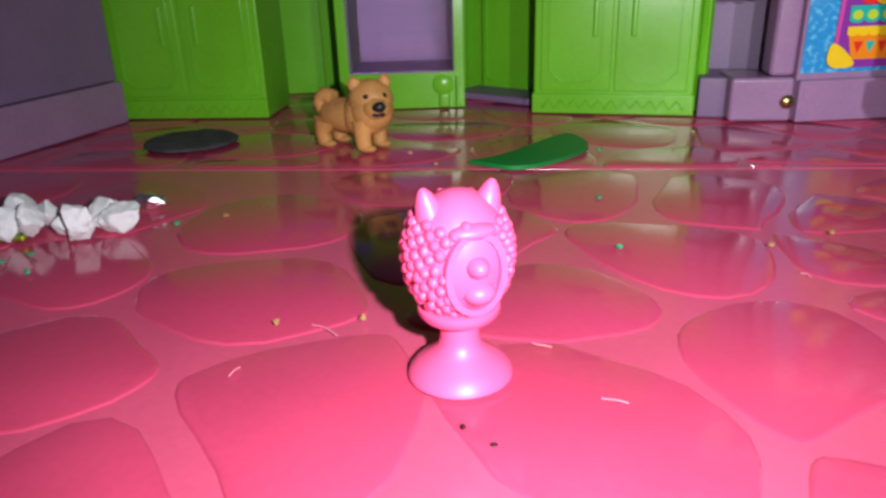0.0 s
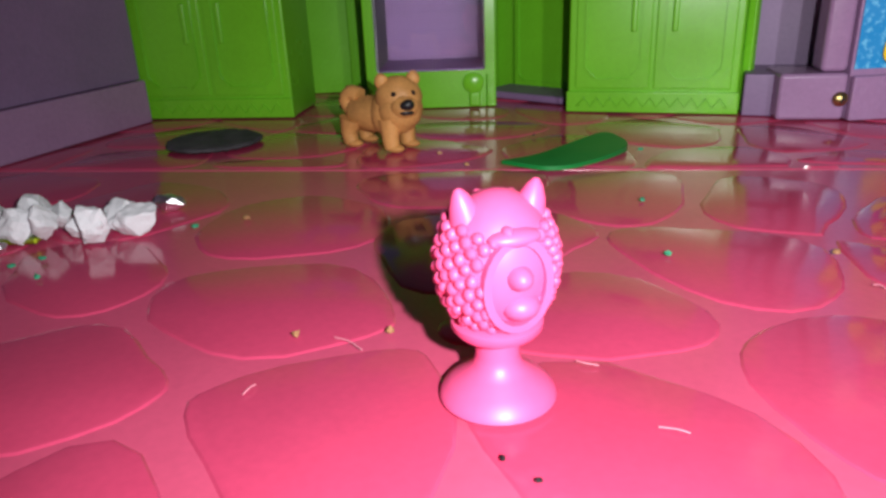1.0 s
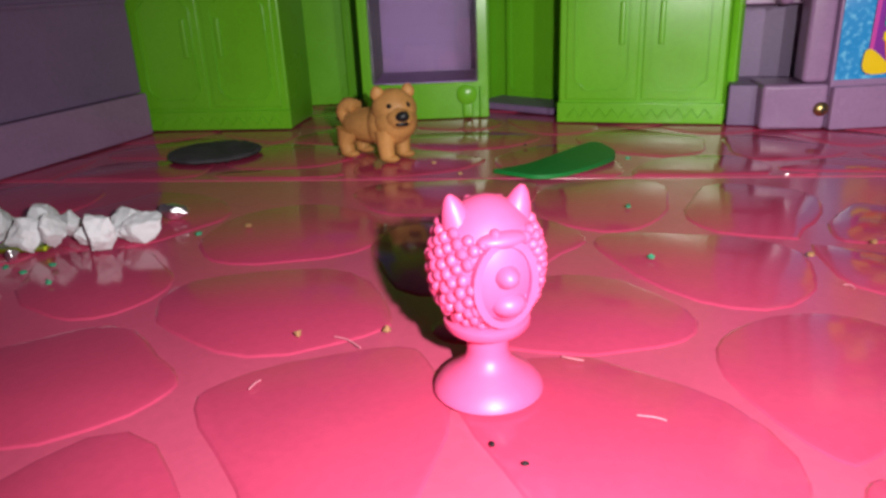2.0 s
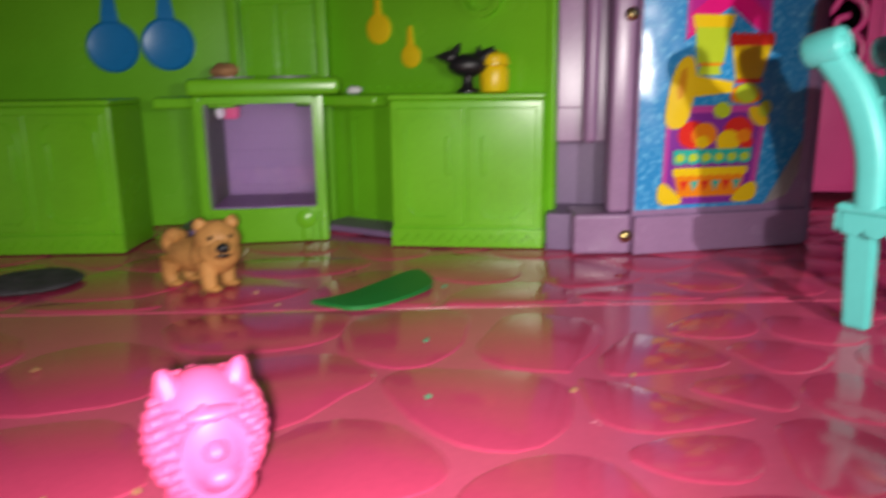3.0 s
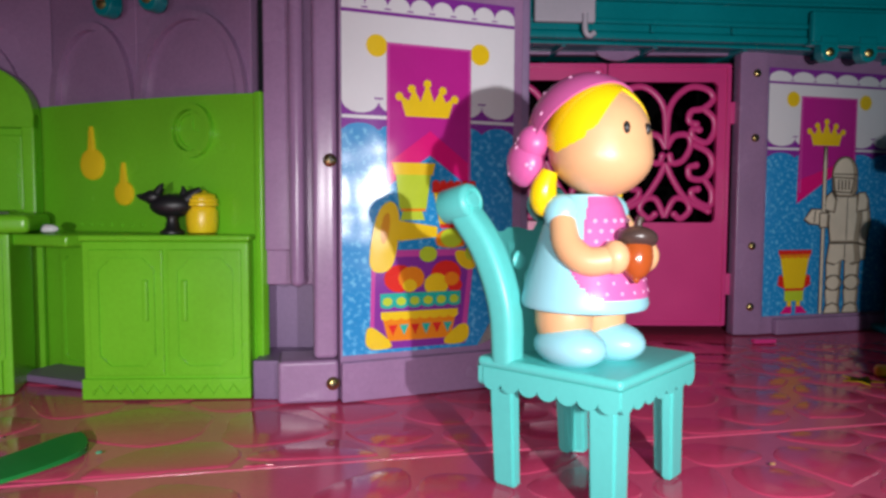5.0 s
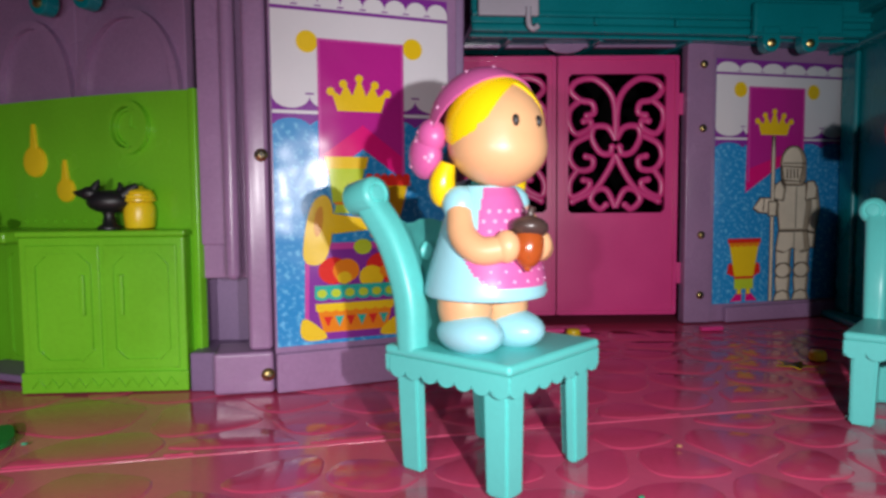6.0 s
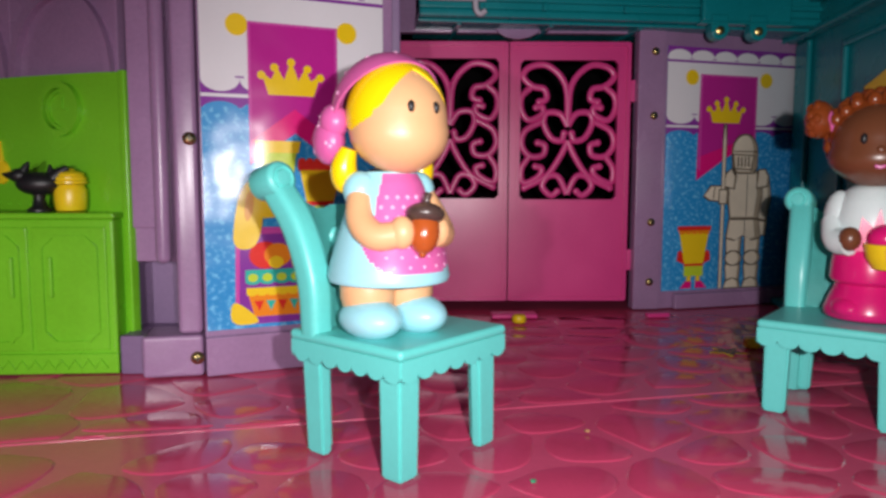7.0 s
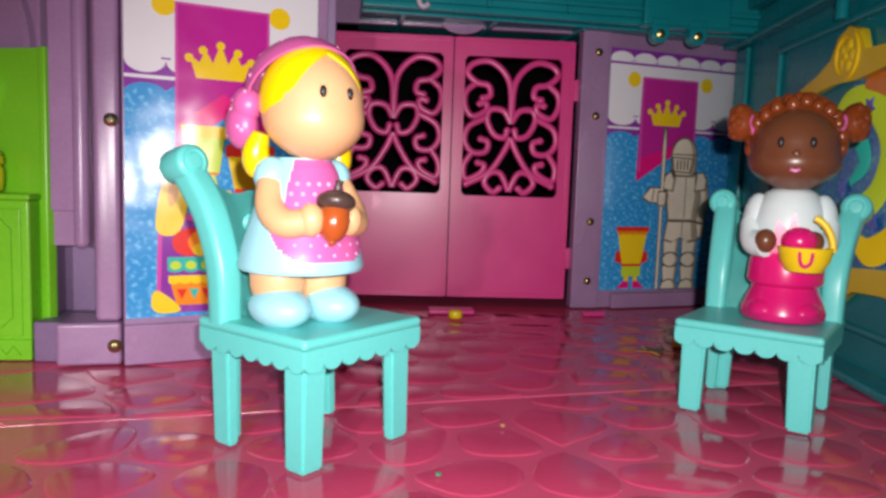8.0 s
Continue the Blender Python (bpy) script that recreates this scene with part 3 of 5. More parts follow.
# ---- stickers ----
def speckled(name, color, other):
    m = plastic(name, color, 0.2, 0.05)
    nt = m.node_tree
    n = nt.nodes.new("ShaderNodeTexNoise")
    n.inputs["Scale"].default_value = 500
    co = nt.nodes.new("ShaderNodeTexCoord")
    r = nt.nodes.new("ShaderNodeValToRGB")
    r.color_ramp.elements[0].position, r.color_ramp.elements[1].position = 0.52, 0.66
    r.color_ramp.elements[0].color, r.color_ramp.elements[1].color = (*color, 1), (*other, 1)
    nt.links.new(co.outputs["Object"], n.inputs["Vector"])
    nt.links.new(n.outputs["Fac"], r.inputs["Fac"])
    nt.links.new(r.outputs["Color"], nt.nodes["Principled BSDF"].inputs["Base Color"])
    return m


def wavy(m, amount, scale, middle=0.040, bulge=3.6):
    """Relief of a sticker that bulges off the wall and waves a little."""
    nt = m.node_tree
    n = nt.nodes.new("ShaderNodeTexNoise")
    n.inputs["Scale"].default_value, n.inputs["Detail"].default_value = scale, 1
    co = nt.nodes.new("ShaderNodeTexCoord")
    axis = nt.nodes.new("ShaderNodeSeparateXYZ")
    off = nt.nodes.new("ShaderNodeMath")
    off.operation, off.inputs[1].default_value = "SUBTRACT", middle
    square = nt.nodes.new("ShaderNodeMath")
    square.operation = "MULTIPLY"
    bow = nt.nodes.new("ShaderNodeMath")
    bow.operation, bow.inputs[1].default_value = "MULTIPLY", -bulge
    total = nt.nodes.new("ShaderNodeMath")
    total.operation, total.inputs[1].default_value = "MULTIPLY_ADD", amount
    bp = nt.nodes.new("ShaderNodeBump")
    bp.inputs["Strength"].default_value, bp.inputs["Distance"].default_value = 1.0, 1.0
    nt.links.new(co.outputs["Object"], n.inputs["Vector"])
    nt.links.new(co.outputs["Object"], axis.inputs["Vector"])
    nt.links.new(axis.outputs["X"], off.inputs[0])
    nt.links.new(off.outputs["Value"], square.inputs[0])
    nt.links.new(off.outputs["Value"], square.inputs[1])
    nt.links.new(square.outputs["Value"], bow.inputs[0])
    nt.links.new(n.outputs["Fac"], total.inputs[0])
    nt.links.new(bow.outputs["Value"], total.inputs[2])
    nt.links.new(total.outputs["Value"], bp.inputs["Height"])
    nt.links.new(bp.outputs["Normal"], nt.nodes["Principled BSDF"].inputs["Normal"])
    return m


S_BLUE = wavy(speckled("blue_speckled_print", (0.02, 0.27, 0.62), (0.14, 0.50, 0.80)), 0.0007, 60)
S_PURPLE = wavy(plastic("purple_print", (0.24, 0.035, 0.33), 0.18, 0.04), 0.0006, 60)
S_MAGENTA = wavy(plastic("magenta_print", (0.50, 0.02, 0.28), 0.18, 0.06), 0.0006, 60)
S_PINK = wavy(plastic("hot_pink_print", (0.75, 0.01, 0.20), 0.2, 0.05), 0.0006, 60)
S_WHITE = wavy(plastic("white_sticker_print", (0.75, 0.74, 0.78), 0.18, 0.03), 0.0006, 60)
S_YELLOW = wavy(plastic("yellow_print", (0.85, 0.58, 0.01), 0.2, 0.06), 0.0006, 60)
S_LIME = wavy(plastic("lime_print", (0.50, 0.65, 0.03), 0.2, 0.06), 0.0006, 60)
S_TEAL = wavy(plastic("turquoise_print", (0.02, 0.45, 0.36), 0.2, 0.06), 0.0006, 60)
S_GREY = wavy(plastic("armour_grey_print", (0.80, 0.71, 0.56), 0.22, 0.15, 0.02, 300), 0.0006, 60)
PAPERBACK = plastic("sticker_back_paper", (0.50, 0.44, 0.42), 0.6, 0.15)
S_AMBER = wavy(plastic("amber_print", (0.70, 0.30, 0.01), 0.2, 0.06), 0.0006, 60)
STEP = 0.00012


def layer(name, parent, pts, level, material, label=""):
    """One flat colour of a sticker, a hair's breadth above the one below."""
    return part(name, prism(bmesh.new(), pts, -STEP * (level + 1), -STEP * level), material, parent, label, smooth=False)


def rect(x0, x1, z0, z1):
    return [(x0, z0), (x1, z0), (x1, z1), (x0, z1)]


def scallop(x0, x1, zb, zt, n, depth, up=False):
    """A band with a row of arches along its lower (or upper) edge."""
    w, edge = (x1 - x0) / n, []
    for k in range(n):
        c = x0 + w * (k + 0.5)
        edge += [(c + w / 2 * math.cos(radians(a)), depth * math.sin(radians(a))) for a in range(180, -1, -20)]
    if up:
        return [(x0, zb)] + [(x, zt - depth + s) for x, s in edge] + [(x1, zb)]
    return [(x0, zt)] + [(x, zb + depth - s) for x, s in edge] + [(x1, zt)]


def crown(x0, x1, z0, z1):
    w, h = x1 - x0, z1 - z0
    pts = [(x0 + w * 0.16, z0), (x1 - w * 0.16, z0)]
    tips = [(1.0, 0.62), (0.78, 0.84), (0.5, 1.0), (0.22, 0.84), (0.0, 0.62)]
    for k, (u, v) in enumerate(tips):
        cx, cz, r = x0 + w * (0.06 + 0.88 * u), z0 + h * (v - 0.10), h * 0.12
        base = math.degrees(math.atan2(z0 - cz, (x0 + w / 2) - cx))
        pts += [(cx + r * math.cos(radians(base + a)), cz + r * math.sin(radians(base + a))) for a in (30, 80, 130, 180, 230, 280, 330)]
        if k < 4:
            nu = (u + tips[k + 1][0]) / 2
            pts.append((x0 + w * (0.12 + 0.76 * nu), z0 + h * 0.42))
    return pts


def disc(cx, cz, r, n=18, rz=None):
    return arc(cx, cz, r, 0, 360, n, rz)[:-1]


def smooth_outline(pts):
    """A closed outline with its corners rounded."""
    for _ in range(2):
        pts = [q for a, b in zip(pts, pts[1:] + pts[:1]) for q in ((a[0] * 0.75 + b[0] * 0.25, a[1] * 0.75 + b[1] * 0.25), (a[0] * 0.25 + b[0] * 0.75, a[1] * 0.25 + b[1] * 0.75))]
    return pts


def sticker_ground(parent, w, z0, ztop, zw, cut=None, arches=8):
    layer("sky", parent, cut or rect(0.0008, w, z0, ztop), 0, S_BLUE, "speckled blue print")
    layer("band", parent, rect(0.0008, w, zw - 0.0068, ztop), 1, S_PURPLE)
    layer("scallop", parent, scallop(0.0008, w, zw - 0.0105, zw - 0.0045, 5, 0.0036, True), 2, S_BLUE)
    layer("line", parent, rect(0.0008, w, zw - 0.0030, zw - 0.0018), 2, S_WHITE)
    layer("scallop", parent, scallop(0.0008, w, zw - 0.0010, ztop - 0.0085, 5, 0.0045), 2, S_WHITE)
    layer("scallop", parent, scallop(0.0008, w, ztop - 0.0072, ztop - 0.0016, arches, 0.0040, True), 2, S_WHITE)
    layer("stripe", parent, rect(0.0008, w, ztop - 0.0085, ztop - 0.0077), 3, S_PURPLE)
    for k in range(1, 5):
        x = 0.0008 + (w - 0.0008) * k / 5
        layer("dash", parent, rect(x - 0.0016, x + 0.0016, zw + 0.0040, zw + 0.0046), 3, S_PURPLE)
    for k in range(1, arches):
        x = 0.0008 + (w - 0.0008) * k / arches
        layer("dash", parent, rect(x - 0.0012, x + 0.0012, ztop - 0.0066, ztop - 0.0061), 3, S_PURPLE)


po = holder("sticker", POSTER, "glossy printed sticker with crown banner and food cart, corner peeling", "sticker")
sticker_ground(po, 0.0696, 0.0165, 0.1475, 0.1050, [(0.0008, 0.0165), (0.0548, 0.0165), (0.0696, 0.0410), (0.0696, 0.1475), (0.0008, 0.1475)])
bm = bmesh.new()
vs = [bm.verts.new(p) for p in ((0.0548, -0.0003, 0.0165), (0.0696, -0.0003, 0.0410), (0.0650, -0.0052, 0.0290), (0.0610, -0.0045, 0.0205))]
bm.faces.new(vs[:3]), bm.faces.new((vs[0], vs[2], vs[3]))
bmesh.ops.solidify(bm, geom=bm.faces[:], thickness=0.0002)
part("peeled_corner", bm, PAPERBACK, po, "peeled corner showing pale paper back")
layer("banner", po, [(0.0175, 0.1295), (0.0510, 0.1295), (0.0510, 0.0775), (0.0345, 0.0895), (0.0175, 0.0775)], 4, S_MAGENTA, "magenta banner print")
S_EDGE = wavy(plastic("pale_magenta_print", (0.60, 0.07, 0.38), 0.18, 0.05), 0.0006, 60)
for a in (rect(0.0175, 0.0185, 0.0800, 0.1295), rect(0.0500, 0.0510, 0.0800, 0.1295), rect(0.0186, 0.0499, 0.1286, 0.1295)):
    layer("border", po, a, 6, S_EDGE)
layer("triangle", po, [(0.0180, 0.0785), (0.0182, 0.0865), (0.0345, 0.0985), (0.0505, 0.0865), (0.0507, 0.0785), (0.0345, 0.0898)], 5, S_PINK)
for x in (0.0138, 0.0548):
    layer("rod_end", po, disc(x, 0.1280, 0.0040), 5, S_YELLOW)
layer("crown", po, crown(0.0208, 0.0458, 0.1035, 0.1170), 5, S_YELLOW)
layer("cart", po, [(0.0110, 0.0180), (0.0492, 0.0180), (0.0530, 0.0545), (0.0116, 0.0545)], 6, S_PURPLE, "purple cart print")
for a in ([(0.0108, 0.0190), (0.0122, 0.0190), (0.0132, 0.0540), (0.0116, 0.0540)], [(0.0470, 0.0190), (0.0490, 0.0190), (0.0528, 0.0540), (0.0508, 0.0540)], rect(0.0134, 0.0506, 0.0520, 0.0545)):
    layer("cart_rail", po, a, 7, S_EDGE)
layer("cup", po, [(0.0222, 0.0695), (0.0329, 0.0695), (0.0352, 0.0862), (0.0205, 0.0862)], 7, S_LIME)
layer("cup_rim", po, [(0.0203, 0.0822), (0.0354, 0.0822), (0.0364, 0.0866), (0.0194, 0.0866)], 8, S_YELLOW)
layer("cup_base", po, [(0.0226, 0.0655), (0.0322, 0.0655), (0.0312, 0.0690), (0.0236, 0.0690)], 8, S_LIME)
layer("cup_band", po, rect(0.0228, 0.0324, 0.0688, 0.0698), 9, ORANGE)
layer("cup", po, [(0.0384, 0.0633), (0.0488, 0.0633), (0.0526, 0.0775), (0.0356, 0.0775)], 7, S_YELLOW)
layer("cup_rim", po, scallop(0.0352, 0.0531, 0.0758, 0.0804, 6, 0.0016, True), 8, RED)
layer("cup_band", po, rect(0.0384, 0.0488, 0.0624, 0.0640), 9, RED)
layer("sleeve", po, smooth_outline([(0.0136, 0.0690), (0.0190, 0.0735), (0.0224, 0.0690), (0.0218, 0.0566), (0.0188, 0.0462), (0.0104, 0.0466), (0.0110, 0.0566)]), 9, S_YELLOW)
layer("sleeve_shade", po, smooth_outline([(0.0158, 0.0670), (0.0186, 0.0690), (0.0182, 0.0600), (0.0158, 0.0560), (0.0146, 0.0600)]), 10, S_AMBER)
layer("forearm", po, [(0.0218, 0.0655), (0.0372, 0.0630), (0.0372, 0.0592), (0.0218, 0.0578)], 10, S_YELLOW)
layer("bundle", po, smooth_outline([(0.0356, 0.0560), (0.0380, 0.0620), (0.0470, 0.0625), (0.0505, 0.0560), (0.0430, 0.0545)]), 10, ORANGE)
layer("leaf", po, disc(0.0430, 0.0588, 0.0046, 14, 0.0036), 11, S_LIME)
layer("leaf", po, disc(0.0335, 0.0528, 0.0036, 14, 0.0030), 11, S_LIME)
layer("sleeve", po, smooth_outline([(0.0444, 0.0545), (0.0520, 0.0530), (0.0538, 0.0468), (0.0488, 0.0464), (0.0450, 0.0500)]), 9, S_YELLOW)
layer("leaf", po, disc(0.0512, 0.0530, 0.0026, 12, 0.0030), 11, S_LIME)
for x, z, r, mt, lv in ((0.0222, 0.0440, 0.0060, RED, 8), (0.0270, 0.0440, 0.0052, ORANGE, 9), (0.0262, 0.0412, 0.0028, S_YELLOW, 10), (0.0410, 0.0450, 0.0062, RED, 8), (0.0370, 0.0412, 0.0050, S_YELLOW, 9), (0.0432, 0.0432, 0.0030, ORANGE, 10), (0.0446, 0.0408, 0.0030, RED, 9)):
    layer("fruit", po, disc(x, z, r, 16, r * 0.86), lv, mt)
layer("awning", po, scallop(0.0147, 0.0468, 0.0330, 0.0386, 6, 0.0012), 11, S_TEAL)
for k in range(6):
    x = 0.0174 + 0.00534 * k
    layer("awning_stripe", po, disc(x, 0.0356, 0.0019, 10, 0.0016), 12, S_LIME)
layer("tray", po, [(0.0178, 0.0208), (0.0428, 0.0208), (0.0455, 0.0310), (0.0152, 0.0310)], 8, ORANGE)
layer("tray_band", po, scallop(0.0150, 0.0458, 0.0286, 0.0318, 8, 0.0010), 9, S_YELLOW)
for k in range(6):
    x = 0.0196 + 0.0044 * k
    layer("fruit", po, [(x - 0.0018, 0.0268), (x + 0.0018, 0.0268), (x, 0.0228)], 9, S_TEAL if k % 2 else RED)
layer("wheel", po, smooth_outline([(0.0090, 0.0180), (0.0092, 0.0262), (0.0120, 0.0266), (0.0190, 0.0206), (0.0192, 0.0180)]), 9, S_YELLOW)
layer("wheel", po, smooth_outline([(0.0510, 0.0250), (0.0470, 0.0262), (0.0400, 0.0206), (0.0402, 0.0180), (0.0500, 0.0182)]), 9, S_YELLOW)

p2 = holder("sticker", PANEL, "glossy printed sticker with crown banner and suit of armour", "sticker")
sticker_ground(p2, 0.0905, 0.0100, 0.1455, 0.1045, arches=6)
layer("banner", p2, [(0.0221, 0.1310), (0.0600, 0.1310), (0.0600, 0.0950), (0.0405, 0.0850), (0.0210, 0.0720)], 4, S_MAGENTA, "magenta pennant print")
for a in (rect(0.0221, 0.0232, 0.0780, 0.1310), rect(0.0589, 0.0600, 0.0950, 0.1310), rect(0.0233, 0.0588, 0.1300, 0.1310)):
    layer("border", p2, a, 6, S_EDGE)
layer("triangle", p2, [(0.0215, 0.0730), (0.0215, 0.0850), (0.0600, 0.0985), (0.0600, 0.0950), (0.0405, 0.0850)], 5, S_PINK)
for x in (0.0165, 0.0660):
    layer("rod_end", p2, disc(x, 0.1290, 0.0042), 5, S_YELLOW)
layer("crown", p2, crown(0.0265, 0.0525, 0.1045, 0.1190), 5, S_YELLOW)
S_GREYM = wavy(plastic("armour_mid_print", (0.40, 0.33, 0.24), 0.22, 0.3, 0.02, 300), 0.0006, 60)
S_LINE = wavy(plastic("armour_line_print", (0.075, 0.058, 0.045), 0.25, 0.2), 0.0006, 60)


def plate(name, pts, lv, shade=0.30):
    """A plate of printed armour: dark outline, light face and a shaded edge along one side."""
    n = len(pts)
    cx, cz = sum(p[0] for p in pts) / n, sum(p[1] for p in pts) / n
    grown = [(x + math.copysign(min(0.0006, abs(x - cx)), x - cx), z + math.copysign(min(0.0006, abs(z - cz)), z - cz)) for x, z in pts]
    layer(name, p2, grown, lv, S_LINE)
    layer(name, p2, pts, lv + 1, S_GREYM)
    layer(name, p2, [(cx - (cx - x) * 0.96 - shade * max(0.0, x - cx), cz + (z - cz) * 0.94) for x, z in pts], lv + 2, S_GREY)


layer("spear", p2, rect(0.0374, 0.0400, 0.0105, 0.1040), 12, S_LINE)
layer("spear", p2, [(0.0378, 0.0105), (0.0394, 0.0105), (0.0394, 0.0940), (0.0387, 0.1042), (0.0378, 0.0940)], 13, S_GREY, "pale grey spear print")
for s in (0, 1):
    a = 0.0424 + 0.0128 * s
    plate("thigh", [(a + 0.0008, 0.0290), (a + 0.0100, 0.0290), (a + 0.0108, 0.0410), (a + 0.0004, 0.0410)], 3)
    plate("greave", [(a + 0.0014, 0.0145), (a + 0.0096, 0.0145), (a + 0.0104, 0.0225), (a + 0.0092, 0.0262), (a + 0.0016, 0.0262), (a + 0.0004, 0.0225)], 3)
    plate("knee", arc(a + 0.0054, 0.0275, 0.0054, 0, 360, 14, 0.0040)[:-1], 6)
    plate("sabaton", [(a - 0.0006, 0.0104), (a + 0.0106, 0.0104), (a + 0.0096, 0.0142), (a + 0.0052, 0.0158), (a + 0.0008, 0.0142)], 6)
plate("arm", [(0.0640, 0.0500), (0.0700, 0.0490), (0.0728, 0.0620), (0.0706, 0.0745), (0.0640, 0.0760)], 3, 0.5)
plate("gauntlet", [(0.0640, 0.0405), (0.0694, 0.0405), (0.0704, 0.0482), (0.0640, 0.0490)], 3, 0.5)
plate("tasset", [(0.0424, 0.0395), (0.0482, 0.0380), (0.0540, 0.0408), (0.0600, 0.0380), (0.0660, 0.0395), (0.0638, 0.0500), (0.0442, 0.0500)], 6)
plate("breastplate", [(0.0446, 0.0505), (0.0636, 0.0505), (0.0662, 0.0640), (0.0650, 0.0765), (0.0560, 0.0785), (0.0450, 0.0775), (0.0424, 0.0650)], 6)
plate("arm", [(0.0262, 0.0636), (0.0300, 0.0612), (0.0420, 0.0600), (0.0430, 0.0650), (0.0400, 0.0688), (0.0310, 0.0690)], 9, 0.1)
plate("pauldron", [(0.0396, 0.0690), (0.0462, 0.0676), (0.0476, 0.0742), (0.0440, 0.0786), (0.0408, 0.0760)], 9)
plate("pauldron", [(0.0622, 0.0680), (0.0694, 0.0690), (0.0700, 0.0745), (0.0672, 0.0785), (0.0632, 0.0782)], 9)
plate("gauntlet", [(0.0362, 0.0592), (0.0412, 0.0592), (0.0416, 0.0668), (0.0362, 0.0668)], 14)
plate("helmet", arc(0.0530, 0.0880, 0.0085, 0, 180, 12, 0.0102) + [(0.0450, 0.0800), (0.0480, 0.0765), (0.0590, 0.0765), (0.0615, 0.0800)], 9)
plate("visor", [(0.0462, 0.0792), (0.0570, 0.0786), (0.0592, 0.0862), (0.0450, 0.0868)], 12, 0.1)
for name, pts in (
    ("plate_seam", rect(0.0546, 0.0550, 0.0520, 0.0760)), ("belt", rect(0.0442, 0.0640, 0.0496, 0.0506)), ("tasset_seam", rect(0.0538, 0.0542, 0.0412, 0.0494)),
    ("cuff", [(0.0318, 0.0618), (0.0324, 0.0617), (0.0332, 0.0684), (0.0326, 0.0685)]), ("brow", rect(0.0448, 0.0612, 0.0884, 0.0890)),
):
    layer(name, p2, pts, 15, S_LINE)
for k in range(4):
    layer("visor_slit", p2, rect(0.0476 + 0.0024 * k, 0.0485 + 0.0024 * k, 0.0800, 0.0856), 15, S_LINE)
for name, pts, lv, mt in (
    ("cup", [(0.0150, 0.0245), (0.0272, 0.0245), (0.0312, 0.0452), (0.0108, 0.0452)], 6, S_YELLOW),
    ("cup_rim", rect(0.0100, 0.0320, 0.0440, 0.0465), 7, RED),
    ("cup_froth", scallop(0.0108, 0.0312, 0.0418, 0.0442, 5, 0.0014), 7, ORANGE),
    ("belt", rect(0.0146, 0.0277, 0.0238, 0.0252), 7, RED),
    ("shorts", rect(0.0148, 0.0275, 0.0180, 0.0240), 6, S_LIME),
    ("leg", rect(0.0168, 0.0196, 0.0148, 0.0180), 5, S_YELLOW),
    ("leg", rect(0.0228, 0.0256, 0.0148, 0.0180), 5, S_YELLOW),
    ("shoe", [(0.0122, 0.0110), (0.0198, 0.0110), (0.0198, 0.0152), (0.0160, 0.0152)], 6, S_PINK),
    ("shoe", [(0.0226, 0.0110), (0.0304, 0.0110), (0.0264, 0.0152), (0.0226, 0.0152)], 6, S_PINK),
    ("arm", [(0.0100, 0.0270), (0.0146, 0.0250), (0.0152, 0.0290), (0.0124, 0.0330), (0.0106, 0.0318)], 5, RED),
    ("arm", [(0.0276, 0.0250), (0.0322, 0.0270), (0.0316, 0.0318), (0.0298, 0.0330), (0.0270, 0.0290)], 5, RED),
):
    layer(name, p2, pts, lv, mt)


# ---- teal brackets and the star mirror on the wing wall ----
def bracket(x, y, z, turn, label):
    b = holder("bracket", pose(x, y, z, 0, 0, turn), label, "bracket", "teal brackets under the upper storey")
    pts = [(-0.0045, 0.008)] + arc(0, 0, 0.0045, 180, 360, 12) + [(0.0045, 0.008)]
    part("tab", prism(bmesh.new(), pts, -0.003, 0.003, bevel=0.0006), TEAL, b)
    part("screw_head", lathe(bmesh.new(), [(0.0022, 0.003), (0.0022, 0.0036), (0.0012, 0.0042), (0, 0.0042)], 14, m=pose(0, 0, 0, 90)), BRASS, b)


BEAM = pose(0.166, 0.337, 0.1535, 0, 0.2, 4.0)
block = holder("hinge_block", BEAM, "teal plastic hinge block on the upper storey's edge", "hinge block")
part("body", boxed(0.1425, 0.1900, -0.0085, -0.0042, -0.0008, 0.0150, 0.0012), TEAL, block)
part("lip", boxed(0.1410, 0.1915, -0.0100, -0.0042, -0.0024, -0.0009, 0.0005), TEAL, block)
for x in (0.1512, 0.1717):
    p = BEAM @ Vector((x, -0.0066, -0.0056))
    bracket(p.x, p.y, p.z, 4, "teal plastic bracket with screw above the wall sticker")
bracket(-0.0065, 0.2660, 0.1480, -20, "teal plastic bracket with screw above the kitchen wall")
bracket(0.0145, 0.2570, 0.1480, -20, "teal plastic bracket with screw above the kitchen wall")
LILAC = plastic("pale_lilac_plastic", (0.48, 0.44, 0.52), 0.4, 0.12)
latch = holder("latch", pose(0.1690, 0.3292, 0.1592, 0, 0, 4), "pale lilac plastic latch plate under the upper storey", "latch")
part("plate", boxed(0, 0.030, 0, 0.0035, 0, 0.014, 0.0010), LILAC, latch)
part("hook", tube(bmesh.new(), smooth_line([(0.0245, -0.001, 0.004), (0.0245, -0.0012, -0.004), (0.0266, -0.0012, -0.0066), (0.0292, -0.001, -0.0050)], 5), 0.0014, 8), LILAC, latch)

